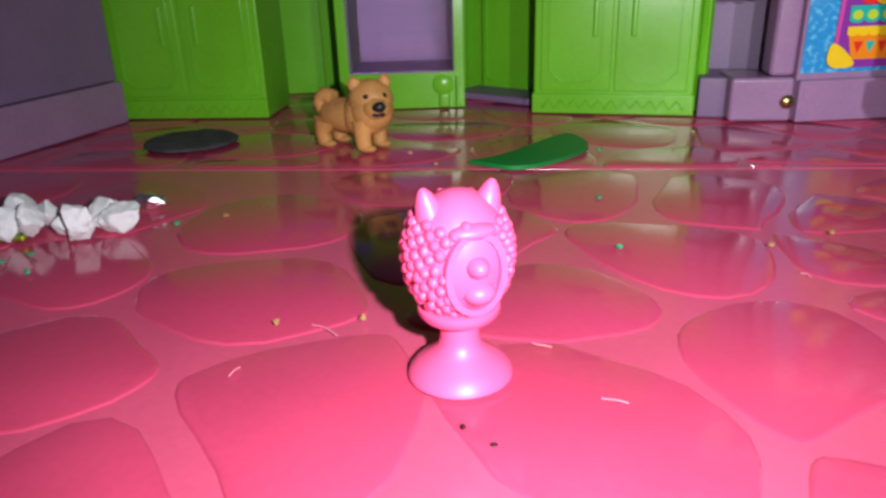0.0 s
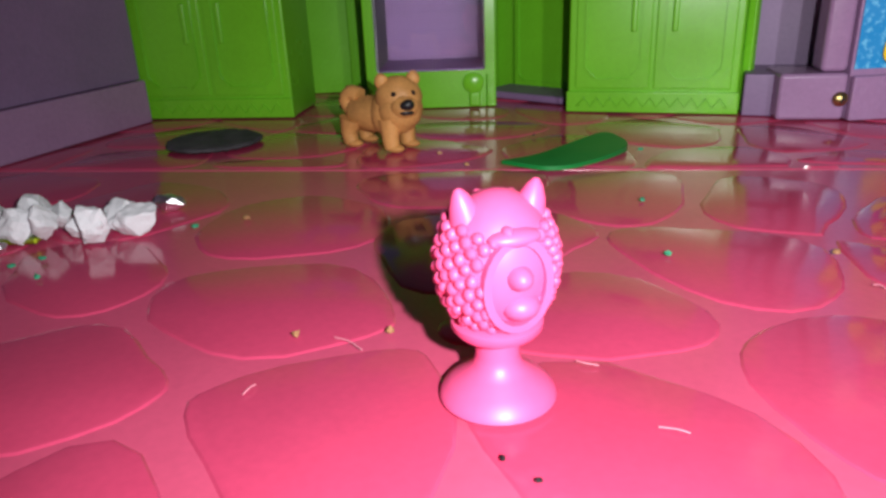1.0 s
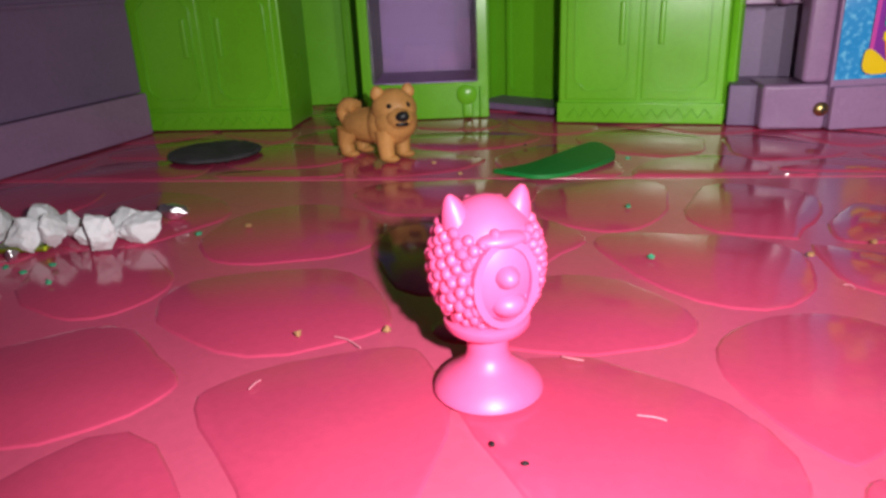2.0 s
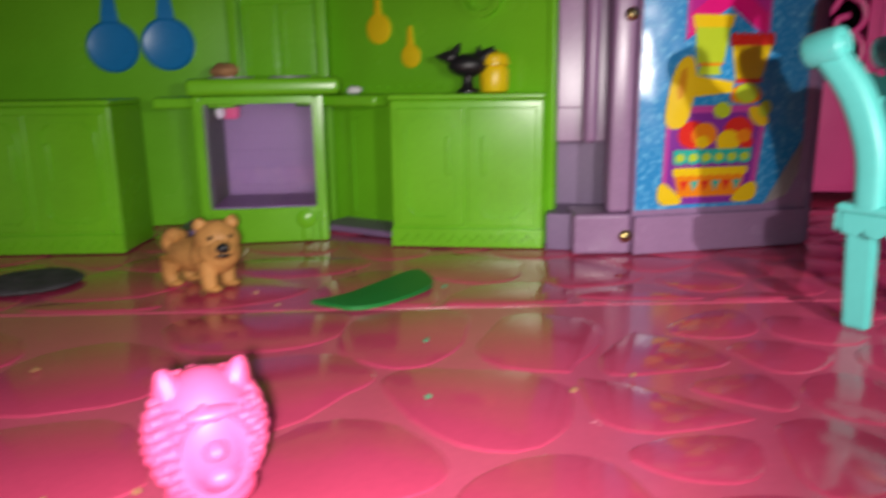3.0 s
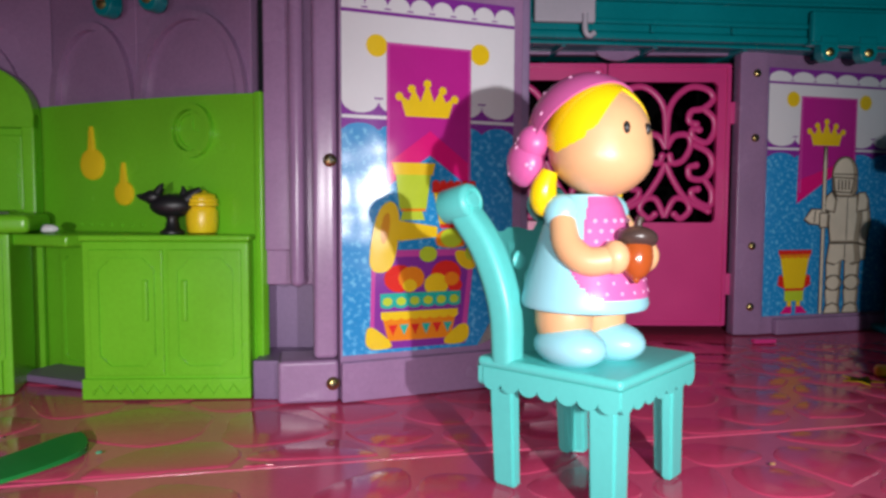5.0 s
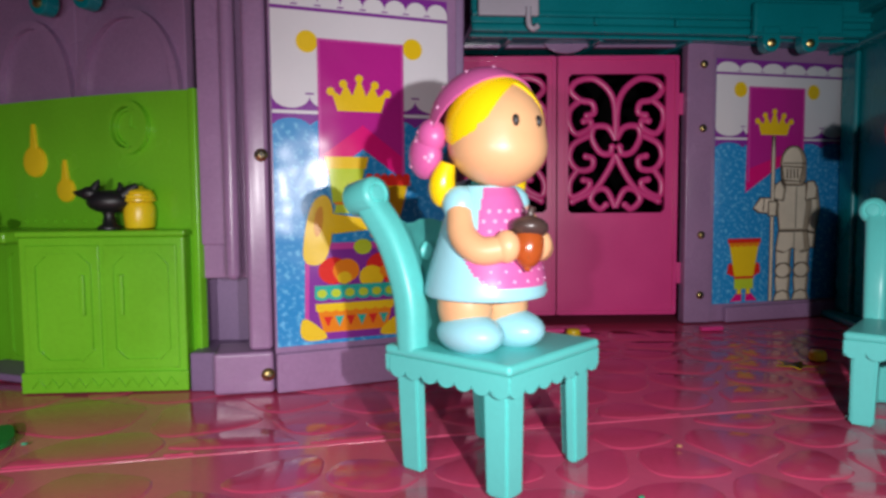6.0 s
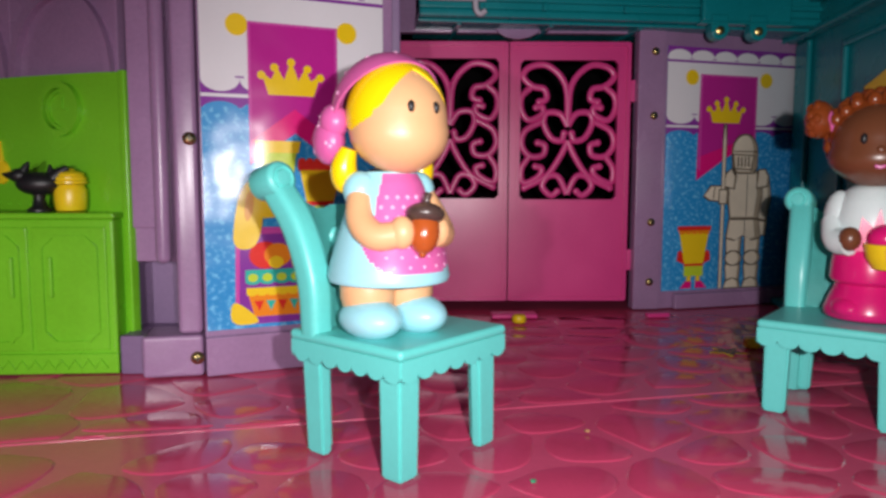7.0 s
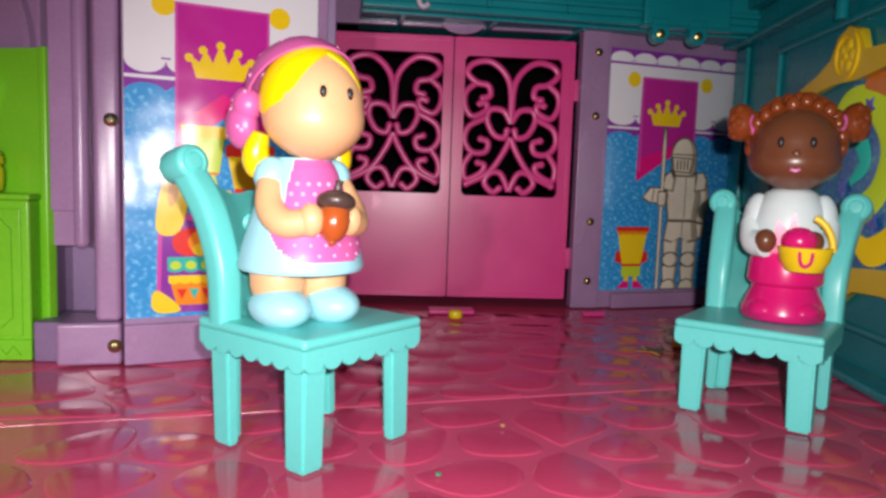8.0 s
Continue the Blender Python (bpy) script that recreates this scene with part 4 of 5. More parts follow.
MIRROR = wavy(speckled("blue_swirl_print", (0.02, 0.16, 0.42), (0.05, 0.38, 0.42)), 0.0005, 60, bulge=0.0)
sm = holder("star_mirror", along((0.386, 0.391), (0.362, 0.225)), "blue printed mirror with curling yellow frame on teal wall", "mirror")
part("face", prism(bmesh.new(), disc(0.182, 0.078, 0.062, 44, 0.046), -0.0012, -0.0002), MIRROR, sm, "blue starry print")
bm = bmesh.new()
upper = [(0.0930, 0.1150), (0.0950, 0.1118), (0.1180, 0.1130), (0.1300, 0.1150), (0.1500, 0.1140), (0.1700, 0.1160), (0.2100, 0.1130), (0.2480, 0.1000), (0.2500, 0.1060), (0.2120, 0.1205), (0.1720, 0.1240), (0.1540, 0.1240), (0.1500, 0.1330), (0.1400, 0.1365), (0.1310, 0.1330), (0.1270, 0.1240), (0.1150, 0.1200)]
prism(bm, upper, -0.0042, -0.0011, bevel=0.0008)
lower = [(0.1385, 0.0230), (0.1500, 0.0262), (0.1600, 0.0330), (0.1800, 0.0335), (0.2140, 0.0310), (0.2450, 0.0440), (0.2430, 0.0540), (0.2120, 0.0420), (0.1800, 0.0430), (0.1560, 0.0410), (0.1400, 0.0395), (0.1440, 0.0330)]
prism(bm, lower, -0.0042, -0.0011, bevel=0.0008)
part("frame", bm, YELLOW, sm, "curling yellow plastic frame")
bm = bmesh.new()
frame_ring(bm, disc(0.1405, 0.1245, 0.0098, 28), disc(0.1405, 0.1245, 0.0080, 28), -0.0052, -0.0040)
for k in range(5):
    ball(bm, (0.1405 + 0.0042 * math.cos(k * 1.257), -0.0041, 0.1245 + 0.0042 * math.sin(k * 1.257)), (0.0028, 0.0014, 0.0028), seg=12)
ball(bm, (0.1405, -0.0044, 0.1245), (0.0018, 0.0014, 0.0018), seg=10)
part("rosette", bm, YELLOW, sm, "yellow flower rosette in relief")
VIOLET = plastic("violet_print", (0.10, 0.14, 0.55), 0.3)
for x, z in ((0.1667, 0.0592), (0.1484, 0.0503), (0.1574, 0.1026), (0.1760, 0.0850), (0.1420, 0.0720)):
    pts = [(x + (0.0044 if k % 2 else 0.0020) * math.sin(k * math.pi / 5), z + (0.0044 if k % 2 else 0.0020) * math.cos(k * math.pi / 5)) for k in range(10)]
    part("star", prism(bmesh.new(), pts, -0.0026, -0.0021), VIOLET, sm, "violet printed star")


def swirl(line, r, material, label, level):
    bm = tube(bmesh.new(), smooth_line([(x, -0.0012 - 0.0001 * level, z) for x, z in line], 6), r, 10, flat=0.12)
    part("swirl", bm, material, sm, label)


swirl([(0.126, 0.094), (0.138, 0.106), (0.158, 0.104), (0.172, 0.088), (0.166, 0.070), (0.148, 0.062), (0.132, 0.060)], [0.003 + 0.0035 * math.sin(k / 36 * math.pi) for k in range(37)], S_LIME, "lime printed swirl", 0)
swirl([(0.150, 0.054), (0.164, 0.048), (0.182, 0.056), (0.194, 0.072)], [0.002 + 0.004 * math.sin(k / 18 * math.pi) for k in range(19)], S_YELLOW, "yellow printed swirl", 2)
swirl([(0.152, 0.112), (0.168, 0.110), (0.184, 0.102), (0.196, 0.088)], [0.002 + 0.003 * math.sin(k / 18 * math.pi) for k in range(19)], ORANGE, "orange printed swirl", 4)
swirl([(0.134, 0.086), (0.148, 0.092), (0.156, 0.082), (0.146, 0.074)], [0.0015 + 0.003 * math.sin(k / 18 * math.pi) for k in range(19)], S_TEAL, "turquoise printed swirl", 3)

# Thin yellow star shape laid flat on the floor.
star = [(0.0085 * (1 if k % 2 else 0.45) * math.sin(k * math.pi / 5), 0.0085 * (1 if k % 2 else 0.45) * math.cos(k * math.pi / 5)) for k in range(10)]
bm = prism(bmesh.new(), star, -0.0003, -0.0001)
bm.transform(pose(0.2960, 0.2660, 0.0, 90, 0, 25))
for v in bm.verts:
    v.co.z = 0.0001 if v.co.z < -0.0002 else 0.0004
tagged(part("floor_star", bm, S_YELLOW, None, smooth=False), "flat yellow star shape on the pink floor", "sticker")

# ---- chairs ----
def bar(bm, line, widths):
    """A bar of rounded square section along points that run upwards."""
    rows = []
    for k, p in enumerate(line):
        t = (line[min(k + 1, len(line) - 1)] - line[max(k - 1, 0)]).normalized()
        side = Vector((0, 1, 0)) - t * t.y
        side.normalize()
        front = side.cross(t)
        row = []
        for i in range(16):
            a = (i + 0.5) * math.tau / 16
            c, d = math.cos(a), math.sin(a)
            row.append(bm.verts.new(p + widths[k] * (side * math.copysign(abs(c) ** 0.55, c) + front * math.copysign(abs(d) ** 0.55, d))))
        rows.append(row)
    for p, q in zip(rows, rows[1:]):
        for i in range(16):
            bm.faces.new((p[i], p[(i + 1) % 16], q[(i + 1) % 16], q[i]))
    bm.faces.new(rows[0]), bm.faces.new(rows[-1])
    return bm


def chair(m, dx, dy, h, back, label):
    """A toy chair that faces x. dx, dy: half spread of the legs; h: seat height."""
    c = holder("chair", m, label, "chair", "turquoise toy chairs")
    for sx in (-1, 1):
        for sy in (-1, 1):
            x, y = sx * dx, sy * dy
            bm = prism(bmesh.new(), [(0, 0), (-0.0076, 0), (-0.0076, 0.0036), (-0.0036, 0.0036), (-0.0036, 0.0076), (0, 0.0076)], 0, h - 0.006)
            bmesh.ops.bevel(bm, geom=bm.edges[:], offset=0.0007, segments=2, affect="EDGES")
            bm.transform(pose(0, 0, 0, 90))
            for v in bm.verts:
                f = 0.86 + 0.14 * v.co.z / h
                v.co.x, v.co.y = (v.co.x * f + 0.0003) * sx, (v.co.y * f + 0.0003) * sy
                if sx < 0:
                    v.co.x += 0.0022 * (v.co.z / h) * (-1)
            bm.transform(Matrix.Translation((x + sx * 0.0008, y + sy * 0.0008, 0)))
            bmesh.ops.recalc_face_normals(bm, faces=bm.faces[:])
            part("leg", bm, AQUA, c)
    X0, X1, Y = -dx - 0.0052, dx + 0.0034, dy + 0.0032
    part("seat", boxed(X0, X1, -Y, Y, h - 0.0028, h, 0.0012, seg=3), AQUA, c)
    for sy in (-1, 1):
        pts = scallop(X0 + 0.002, X1 - 0.0005, h - 0.0082, h - 0.0026, 7, 0.0022)
        part("apron", prism(bmesh.new(), pts, sy * (Y - 0.0016), sy * (Y - 0.0002)), AQUA, c, "scalloped apron")
    for x in (X0 + 0.0002, X1 - 0.0016):
        b2 = prism(bmesh.new(), scallop(-Y + 0.0005, Y - 0.0005, h - 0.0082, h - 0.0026, 7, 0.0022), x, x + 0.0014)
        b2.transform(Matrix(((0, 1, 0, 0), (1, 0, 0, 0), (0, 0, 1, 0), (0, 0, 0, 1))))
        part("apron", b2, AQUA, c, "scalloped apron")
    # back posts curve out to rolled tops
    for sy in (-1, 1):
        bm = bmesh.new()
        y = sy * (Y - 0.0032)
        line = smooth_line([(X0 + 0.0075, y, h - 0.001), (X0 + 0.0064, y, h + back * 0.35), (X0 + 0.0016, y * 1.04, h + back * 0.70), (X0 - 0.0050, y * 1.12, h + back * 0.95), (X0 - 0.0066, y * 1.15, h + back)], 5)
        bar(bm, line, [0.0034 + 0.0004 * math.sin(k / 20 * math.pi) for k in range(21)])
        roll = [(0.0, -0.0052), (0.0036, -0.0050), (0.0046, -0.0040), (0.0047, 0.0), (0.0047, 0.0036), (0.0042, 0.0046), (0.0033, 0.0049), (0.0030, 0.0044), (0.0024, 0.0044), (0.0020, 0.0052), (0.0, 0.0054)]
        lathe(bm, roll, 22, m=Matrix.Translation((X0 - 0.0062, y * 1.17, h + back + 0.0002)) @ pose(0, 0, 0, 0, 78, 0))
        part("back_post", bm, AQUA, c)
    bm = bmesh.new()
    n, rows = 12, []
    for k in range(9):
        v = k / 8
        row = []
        for i in range(n + 1):
            u = -1 + 2 * i / n
            yy = u * (Y - 0.004)
            zt = h + back * (0.93 - 0.13 * (1 - abs(u)) ** 0.8 + 0.04 * math.cos(u * math.pi * 2))
            z = h - 0.001 + (zt - h + 0.001) * v
            w = (z - h) / back
            row.append((X0 + 0.0080 - 0.0150 * max(0, w) ** 1.8 - 0.0008 * (1 - u * u), yy, z))
        rows.append(row)
    vs = [[bm.verts.new(p) for p in r] for r in rows]
    for a, b in zip(vs, vs[1:]):
        for i in range(n):
            bm.faces.new((a[i], a[i + 1], b[i + 1], b[i]))
    bmesh.ops.solidify(bm, geom=bm.faces[:], thickness=0.0022)
    part("backrest", bm, AQUA, c)
    bm = bmesh.new()
    for k in range(3):
        for s in (-1, 1):
            ball(bm, (X0 + 0.0070 - 0.0022 * k, s * (0.002 + 0.0022 * k), h + back * (0.36 + 0.13 * k)), (0.0012, 0.0026, 0.0026), seg=10)
    part("back_relief", bm, AQUA, c, "raised leaf relief")
    return c


H1, H2 = 0.0330, 0.0292
C1 = pose(0.1612, 0.1630, 0, 0, 0, -42)
C2 = pose(0.3000, 0.1915, 0, 0, 0, -131)
chair(C1, 0.0160, 0.0178, H1, 0.0385, "turquoise plastic toy chair with scalloped seat holding blonde doll")
chair(C2, 0.0170, 0.0180, H2, 0.0352, "turquoise plastic toy chair with scalloped seat holding dark-haired doll")


# ---- dolls, each one plain mesh ----
SKIN = plastic("pale_doll_vinyl", (0.72, 0.40, 0.20), 0.38, 0.05)
BROWN = plastic("brown_doll_vinyl", (0.15, 0.050, 0.022), 0.30, 0.08)
SCARF = plastic("pink_scarf_paint", (0.64, 0.12, 0.36), 0.35, 0.08)
DOTS = plastic("pale_pink_dot_paint", (0.85, 0.42, 0.66), 0.35, 0.05)
HAIR = plastic("yellow_hair_paint", (0.90, 0.62, 0.0), 0.28, 0.05)
DRESS = plastic("pale_blue_paint", (0.32, 0.66, 0.75), 0.35, 0.05)
ACORN = plastic("orange_brown_paint", (0.36, 0.07, 0.012), 0.2, 0.2)
CAP = plastic("dark_brown_paint", (0.06, 0.035, 0.03), 0.3, 0.2)
CURLS = plastic("auburn_curl_paint", (0.22, 0.045, 0.009), 0.22, 0.2)
BLOUSE = plastic("white_blouse_paint", (0.66, 0.76, 0.76), 0.35, 0.05)
SKIRT = plastic("deep_pink_paint", (0.68, 0.010, 0.16), 0.25, 0.1)


def shell(bm, c, r, cuts, mi, seg=40):
    """An ellipsoid's skin with the caps beyond the cutting planes taken off, and a little thickness."""
    b2 = ball(bmesh.new(), (0, 0, 0), 1.0, seg=seg)
    for n, d in cuts:
        n = Vector(n).normalized()
        bmesh.ops.bisect_plane(b2, geom=b2.verts[:] + b2.edges[:] + b2.faces[:], plane_co=n * d, plane_no=n, clear_outer=True)
    b2.transform(Matrix.Translation(c) @ Matrix.Diagonal((*r, 1)))
    bmesh.ops.solidify(b2, geom=b2.faces[:], thickness=0.0005)
    for f in b2.faces:
        f.material_index = mi
    merge(bm, b2)


def head(bm, x, z, r, rz, mi, cheek=0.12):
    """A head with full cheeks, as one skin."""
    b2 = ball(bmesh.new(), (0, 0, 0), 1.0, seg=36)
    for v in b2.verts:
        low = max(0.0, -v.co.z)
        full = 1 + cheek * math.sin(min(1.0, low * 1.25) * math.pi)
        v.co = Vector((v.co.x * full * r + 0.0012 * low, v.co.y * full * r, v.co.z * rz * (1 - 0.10 * low)))
    for f in b2.faces:
        f.material_index = mi
    merge(bm, b2, Matrix.Translation((x, 0, z)))


def blonde_doll(m):
    bm = bmesh.new()
    mats = [SKIN, SCARF, HAIR, DRESS, ACORN, CAP, BLACK, WHITE, DOTS]
    for s in (-1, 1):
        ball(bm, (0.0022, s * 0.0068, 0.0042), (0.0104, 0.0072, 0.0052), mi=3, seg=22)
        ball(bm, (-0.001, s * 0.0058, 0.011), (0.0076, 0.0070, 0.0095), mi=0, seg=18)
    prof = [(0.0, 0.0128), (0.0130, 0.0128), (0.0153, 0.0134), (0.0158, 0.0146), (0.0150, 0.0185), (0.0134, 0.0240), (0.0116, 0.0295), (0.0100, 0.0345), (0.0086, 0.0385), (0.0070, 0.0410), (0.0, 0.0415)]
    lathe(bm, prof, 40, mi=3)
    # apron, proud of the dress
    fine = []
    for (r0, z0), (r1, z1) in zip(prof[3:9], prof[4:10]):
        fine += [(r0 + (r1 - r0) * k / 6 + 0.0004, z0 + (z1 - z0) * k / 6) for k in range(6)]
    b2 = lathe(bmesh.new(), fine, 140, mi=1)
    bmesh.ops.delete(b2, geom=[f for f in b2.faces if len(f.verts) > 8], context="FACES")
    gone = []
    for f in b2.faces:
        c = f.calc_center_median()
        a = abs(math.degrees(math.atan2(c.y, c.x)))
        if a > (60 if c.z < 0.026 else 46 + 14 * math.sqrt(max(0, 1 - ((c.z - 0.026) / 0.004) ** 2)) if c.z < 0.030 else 46 - 900 * max(0, c.z - 0.034)) or c.z < 0.0165 + 0.006 * (a / 56) ** 4:
            gone.append(f)
    bmesh.ops.delete(b2, geom=gone, context="FACES")
    bmesh.ops.solidify(b2, geom=b2.faces[:], thickness=0.0005)
    for f in b2.faces:
        f.material_index = 1
    merge(bm, b2)
    rnd = random.Random(5)
    for k in range(48):
        a, z = radians(-40 + 80 * (k % 6 + 0.5 * (k // 6 % 2)) / 5.5), 0.0180 + 0.0024 * (k // 6)
        r = 0.0158 - (z - 0.0146) * 0.29 + 0.0003
        ball(bm, (r * math.cos(a), r * math.sin(a), z), (0.0006, 0.0006, 0.0006), mi=8, seg=8)
    for s in (-1, 1):
        ball(bm, (0.0006, s * 0.0084, 0.0364), (0.0046, 0.0044, 0.0048), mi=3, seg=18)
        tube(bm, smooth_line([(0.0016, s * 0.0092, 0.0352), (0.0052, s * 0.0108, 0.0290), (0.0100, s * 0.0094, 0.0256), (0.0142, s * 0.0052, 0.0262)], 5), [0.0032 + 0.0004 * math.sin(k / 15 * math.pi) for k in range(16)], 14, mi=0)
        ball(bm, (0.0146, s * 0.0050, 0.0266), (0.0036, 0.0032, 0.0040), mi=0, seg=14)
    acorn = ball(bmesh.new(), (0, 0, 0), (0.0038, 0.0038, 0.0056), mi=0, seg=20)
    ball(acorn, (0, 0, -0.0052), (0.0010, 0.0010, 0.0012), mi=0, seg=10)
    ball(acorn, (0, 0, 0.0042), (0.0047, 0.0047, 0.0028), mi=1, seg=20)
    tube(acorn, [(0, 0, 0.0062), (0.0003, 0, 0.0078), (0.0009, 0, 0.0092)], [0.0012, 0.0009, 0.0010], 8, mi=1)
    for f in acorn.faces:
        f.material_index += 4
    merge(bm, acorn, pose(0.0166, 0, 0.0268, -10, -8, 0))
    below = set(bm.verts)
    # head
    head(bm, 0.0016, 0.0526, 0.0123, 0.0142, 0, 0.05)
    for s in (-1, 1):
        ball(bm, (0.0130, s * 0.0035, 0.0556), (0.0009, 0.0009, 0.0015), mi=6, seg=10)
    for s in (-1, 1):
        shell(bm, (0.0006, 0, 0.0538), (0.0127, 0.0127, 0.0145), (((1, -0.78 * s, -0.80), 0.00), ((0, -s, 0), 0.0), ((-0.35, 0, -1), 0.26)), 2, seg=72)
    shell(bm, (-0.0028, 0, 0.0546), (0.0154, 0.0146, 0.0158), (((1, 0, -1), -0.13), ((-0.3, 0, -1), 0.42)), 1)
    for k in range(46):
        a, b = k * 2.39996, 1 - 2 * (k + 0.5) / 46
        q = math.sqrt(1 - b * b)
        v = Vector((q * math.cos(a), q * math.sin(a), b))
        if v.x * 0.707 - v.z * 0.707 < -0.20 and v.z > -0.3:
            ball(bm, (-0.0028 + v.x * 0.0151, v.y * 0.0143, 0.0546 + v.z * 0.0155), 0.00062, mi=8, seg=8)
    for s in (-1, 1):
        lobes = (((-0.0088, s * 0.0126, 0.0530), (0.0042, 0.0036, 0.0044)), ((-0.0112, s * 0.0130, 0.0482), (0.0054, 0.0038, 0.0060)))
        for c, r in lobes:
            ball(bm, c, r, mi=1, seg=20)
            for k in range(7):
                v = Vector((rnd.gauss(0, 1), rnd.gauss(0, 1) + s, rnd.gauss(0, 1))).normalized()
                ball(bm, tuple(c[i] + v[i] * (r[i] - 0.00035) for i in range(3)), 0.00060, mi=8, seg=8)
        tube(bm, smooth_line([(-0.0044, s * 0.0108, 0.0462), (-0.0056, s * 0.0116, 0.0420), (-0.0060, s * 0.0112, 0.0382), (-0.0046, s * 0.0106, 0.0362)], 4), [0.0016 + 0.0018 * math.sin((k + 1) / 14 * math.pi) for k in range(13)], 12, mi=2)
    for v in bm.verts:
        if v not in below:
            v.co += Vector((0.0022, 0.0008, 0.0006))
    ob = part("doll", bm, mats)
    ob.matrix_world = m
    return tagged(ob, "painted vinyl doll with blonde hair, pink scarf and blue dress", "doll", "toy dolls")


def curly_doll(m):
    bm = bmesh.new()
    mats = [BROWN, CURLS, BLOUSE, SKIRT, YELLOW, SCARF, BLACK]
    lathe(bm, [(0.0, 0.0), (0.0125, 0.0), (0.0138, 0.0010), (0.0140, 0.0030), (0.0125, 0.0065), (0.0112, 0.0090), (0.0106, 0.0105), (0.0118, 0.0112), (0.0126, 0.0122), (0.0122, 0.0170), (0.0110, 0.0230), (0.0, 0.024)], 36, mi=3)
    for s in (-1, 1):
        ball(bm, (0.0052, s * 0.0058, 0.0035), (0.0085, 0.0064, 0.0040), mi=3, seg=16)
    lathe(bm, [(0.0, 0.0215), (0.0118, 0.0215), (0.0128, 0.0240), (0.0124, 0.0300), (0.0108, 0.0350), (0.0085, 0.0385), (0.0060, 0.0400), (0, 0.0402)], 36, mi=2)
    for s in (-1, 1):
        ball(bm, (0.0, s * 0.0102, 0.0300), (0.0060, 0.0050, 0.0085), mi=2, seg=18)
        tube(bm, smooth_line([(0.0020, s * 0.0118, 0.0290), (0.0068, s * 0.0112, 0.0240), (0.0118, s * 0.0070, 0.0235)], 5), 0.0040, 12, mi=2)
        ball(bm, (0.0125, s * 0.0072, 0.0245), 0.0036, mi=0, seg=14)
    pts = [(-0.0058, 0.0210), (0.0062, 0.0210), (0.0058, 0.0290), (0.0030, 0.0270), (0.0012, 0.0335), (-0.0006, 0.0280), (-0.0040, 0.0310)]
    prism(bm, pts, -0.0128, -0.0100, m=pose(0, 0, 0, 0, 0, 90), mi=3)
    # basket
    lathe(bm, [(0.0, 0.0), (0.0056, 0.0), (0.0076, 0.0030), (0.0086, 0.0070), (0.0080, 0.0072), (0.0, 0.0060)], 24, m=pose(0.0150, 0.0050, 0.0165), mi=4)
    ball(bm, (0.0150, 0.0030, 0.0250), (0.0058, 0.0056, 0.0042), mi=3, seg=16)
    tube(bm, [(0.0165, 0.0050 + 0.0080 * math.cos(a), 0.0225 + 0.0098 * math.sin(a)) for a in [math.pi * k / 12 for k in range(6)]], 0.0011, 8, mi=4)
    tube(bm, smooth_line([(0.0228, 0.0030, 0.0225), (0.0222, 0.0034, 0.0195), (0.0220, 0.0048, 0.0184), (0.0222, 0.0064, 0.0195), (0.0228, 0.0068, 0.0225)], 4), 0.0006, 6, mi=3)
    # head
    head(bm, 0.0018, 0.0512, 0.0140, 0.0132, 0)
    ball(bm, (0.0162, 0, 0.0500), (0.0010, 0.0014, 0.0012), mi=0, seg=12)
    for s in (-1, 1):
        ball(bm, (0.0147, s * 0.0048, 0.0532), (0.0010, 0.0011, 0.0016), mi=6, seg=10)
    ball(bm, (-0.0030, 0, 0.0545), (0.0140, 0.0152, 0.0130), mi=1, seg=28)
    rnd = random.Random(8)
    for k in range(150):
        a, b = k * 2.39996, 1 - 2 * (k + 0.5) / 150
        q = math.sqrt(1 - b * b)
        v = Vector((q * math.cos(a), q * math.sin(a), b))
        if v.x * 0.85 - v.z * 0.5 < 0.20 and v.z > -0.55:
            ball(bm, (-0.0026 + v.x * 0.0136, v.y * 0.0146, 0.0544 + v.z * 0.0128), rnd.uniform(0.0020, 0.0026), mi=1, seg=10)
    for s in (-1, 1):
        ball(bm, (-0.0030, s * 0.0178, 0.0600), (0.0058, 0.0050, 0.0058), mi=1, seg=20)
        for k in range(14):
            v = Vector((math.cos(k * 2.4), s * (0.2 + 0.8 * (k % 3) / 2), math.sin(k * 2.4))).normalized()
            ball(bm, (-0.0030 + 0.0046 * v.x, s * 0.0178 + 0.0038 * v.y, 0.0600 + 0.0046 * v.z), 0.0019, mi=1, seg=8)
        tie = lathe(bmesh.new(), [(0.0030, -0.0010), (0.0050, -0.0008), (0.0054, 0.0), (0.0050, 0.0008), (0.0030, 0.0010)], 20, mi=5)
        merge(bm, tie, pose(-0.0026, s * 0.0138, 0.0582, 90 - s * 16, 0, 0))
    tube(bm, [(0.0168, -0.0014, 0.0455), (0.0172, 0.0, 0.0451), (0.0168, 0.0014, 0.0455)], 0.0005, 6, mi=5)
    ob = part("doll", bm, mats)
    ob.matrix_world = m
    return tagged(ob, "painted vinyl doll with auburn curls, white blouse and pink skirt", "doll", "toy dolls")


blonde_doll(pose(0.1580, 0.1580, H1 + 0.0001, 0, 0, -57))
curly_doll(pose(0.3064, 0.1908, H2 + 0.0001, 0, 0, -119) @ Matrix.Diagonal((0.90, 0.90, 1.035, 1)))


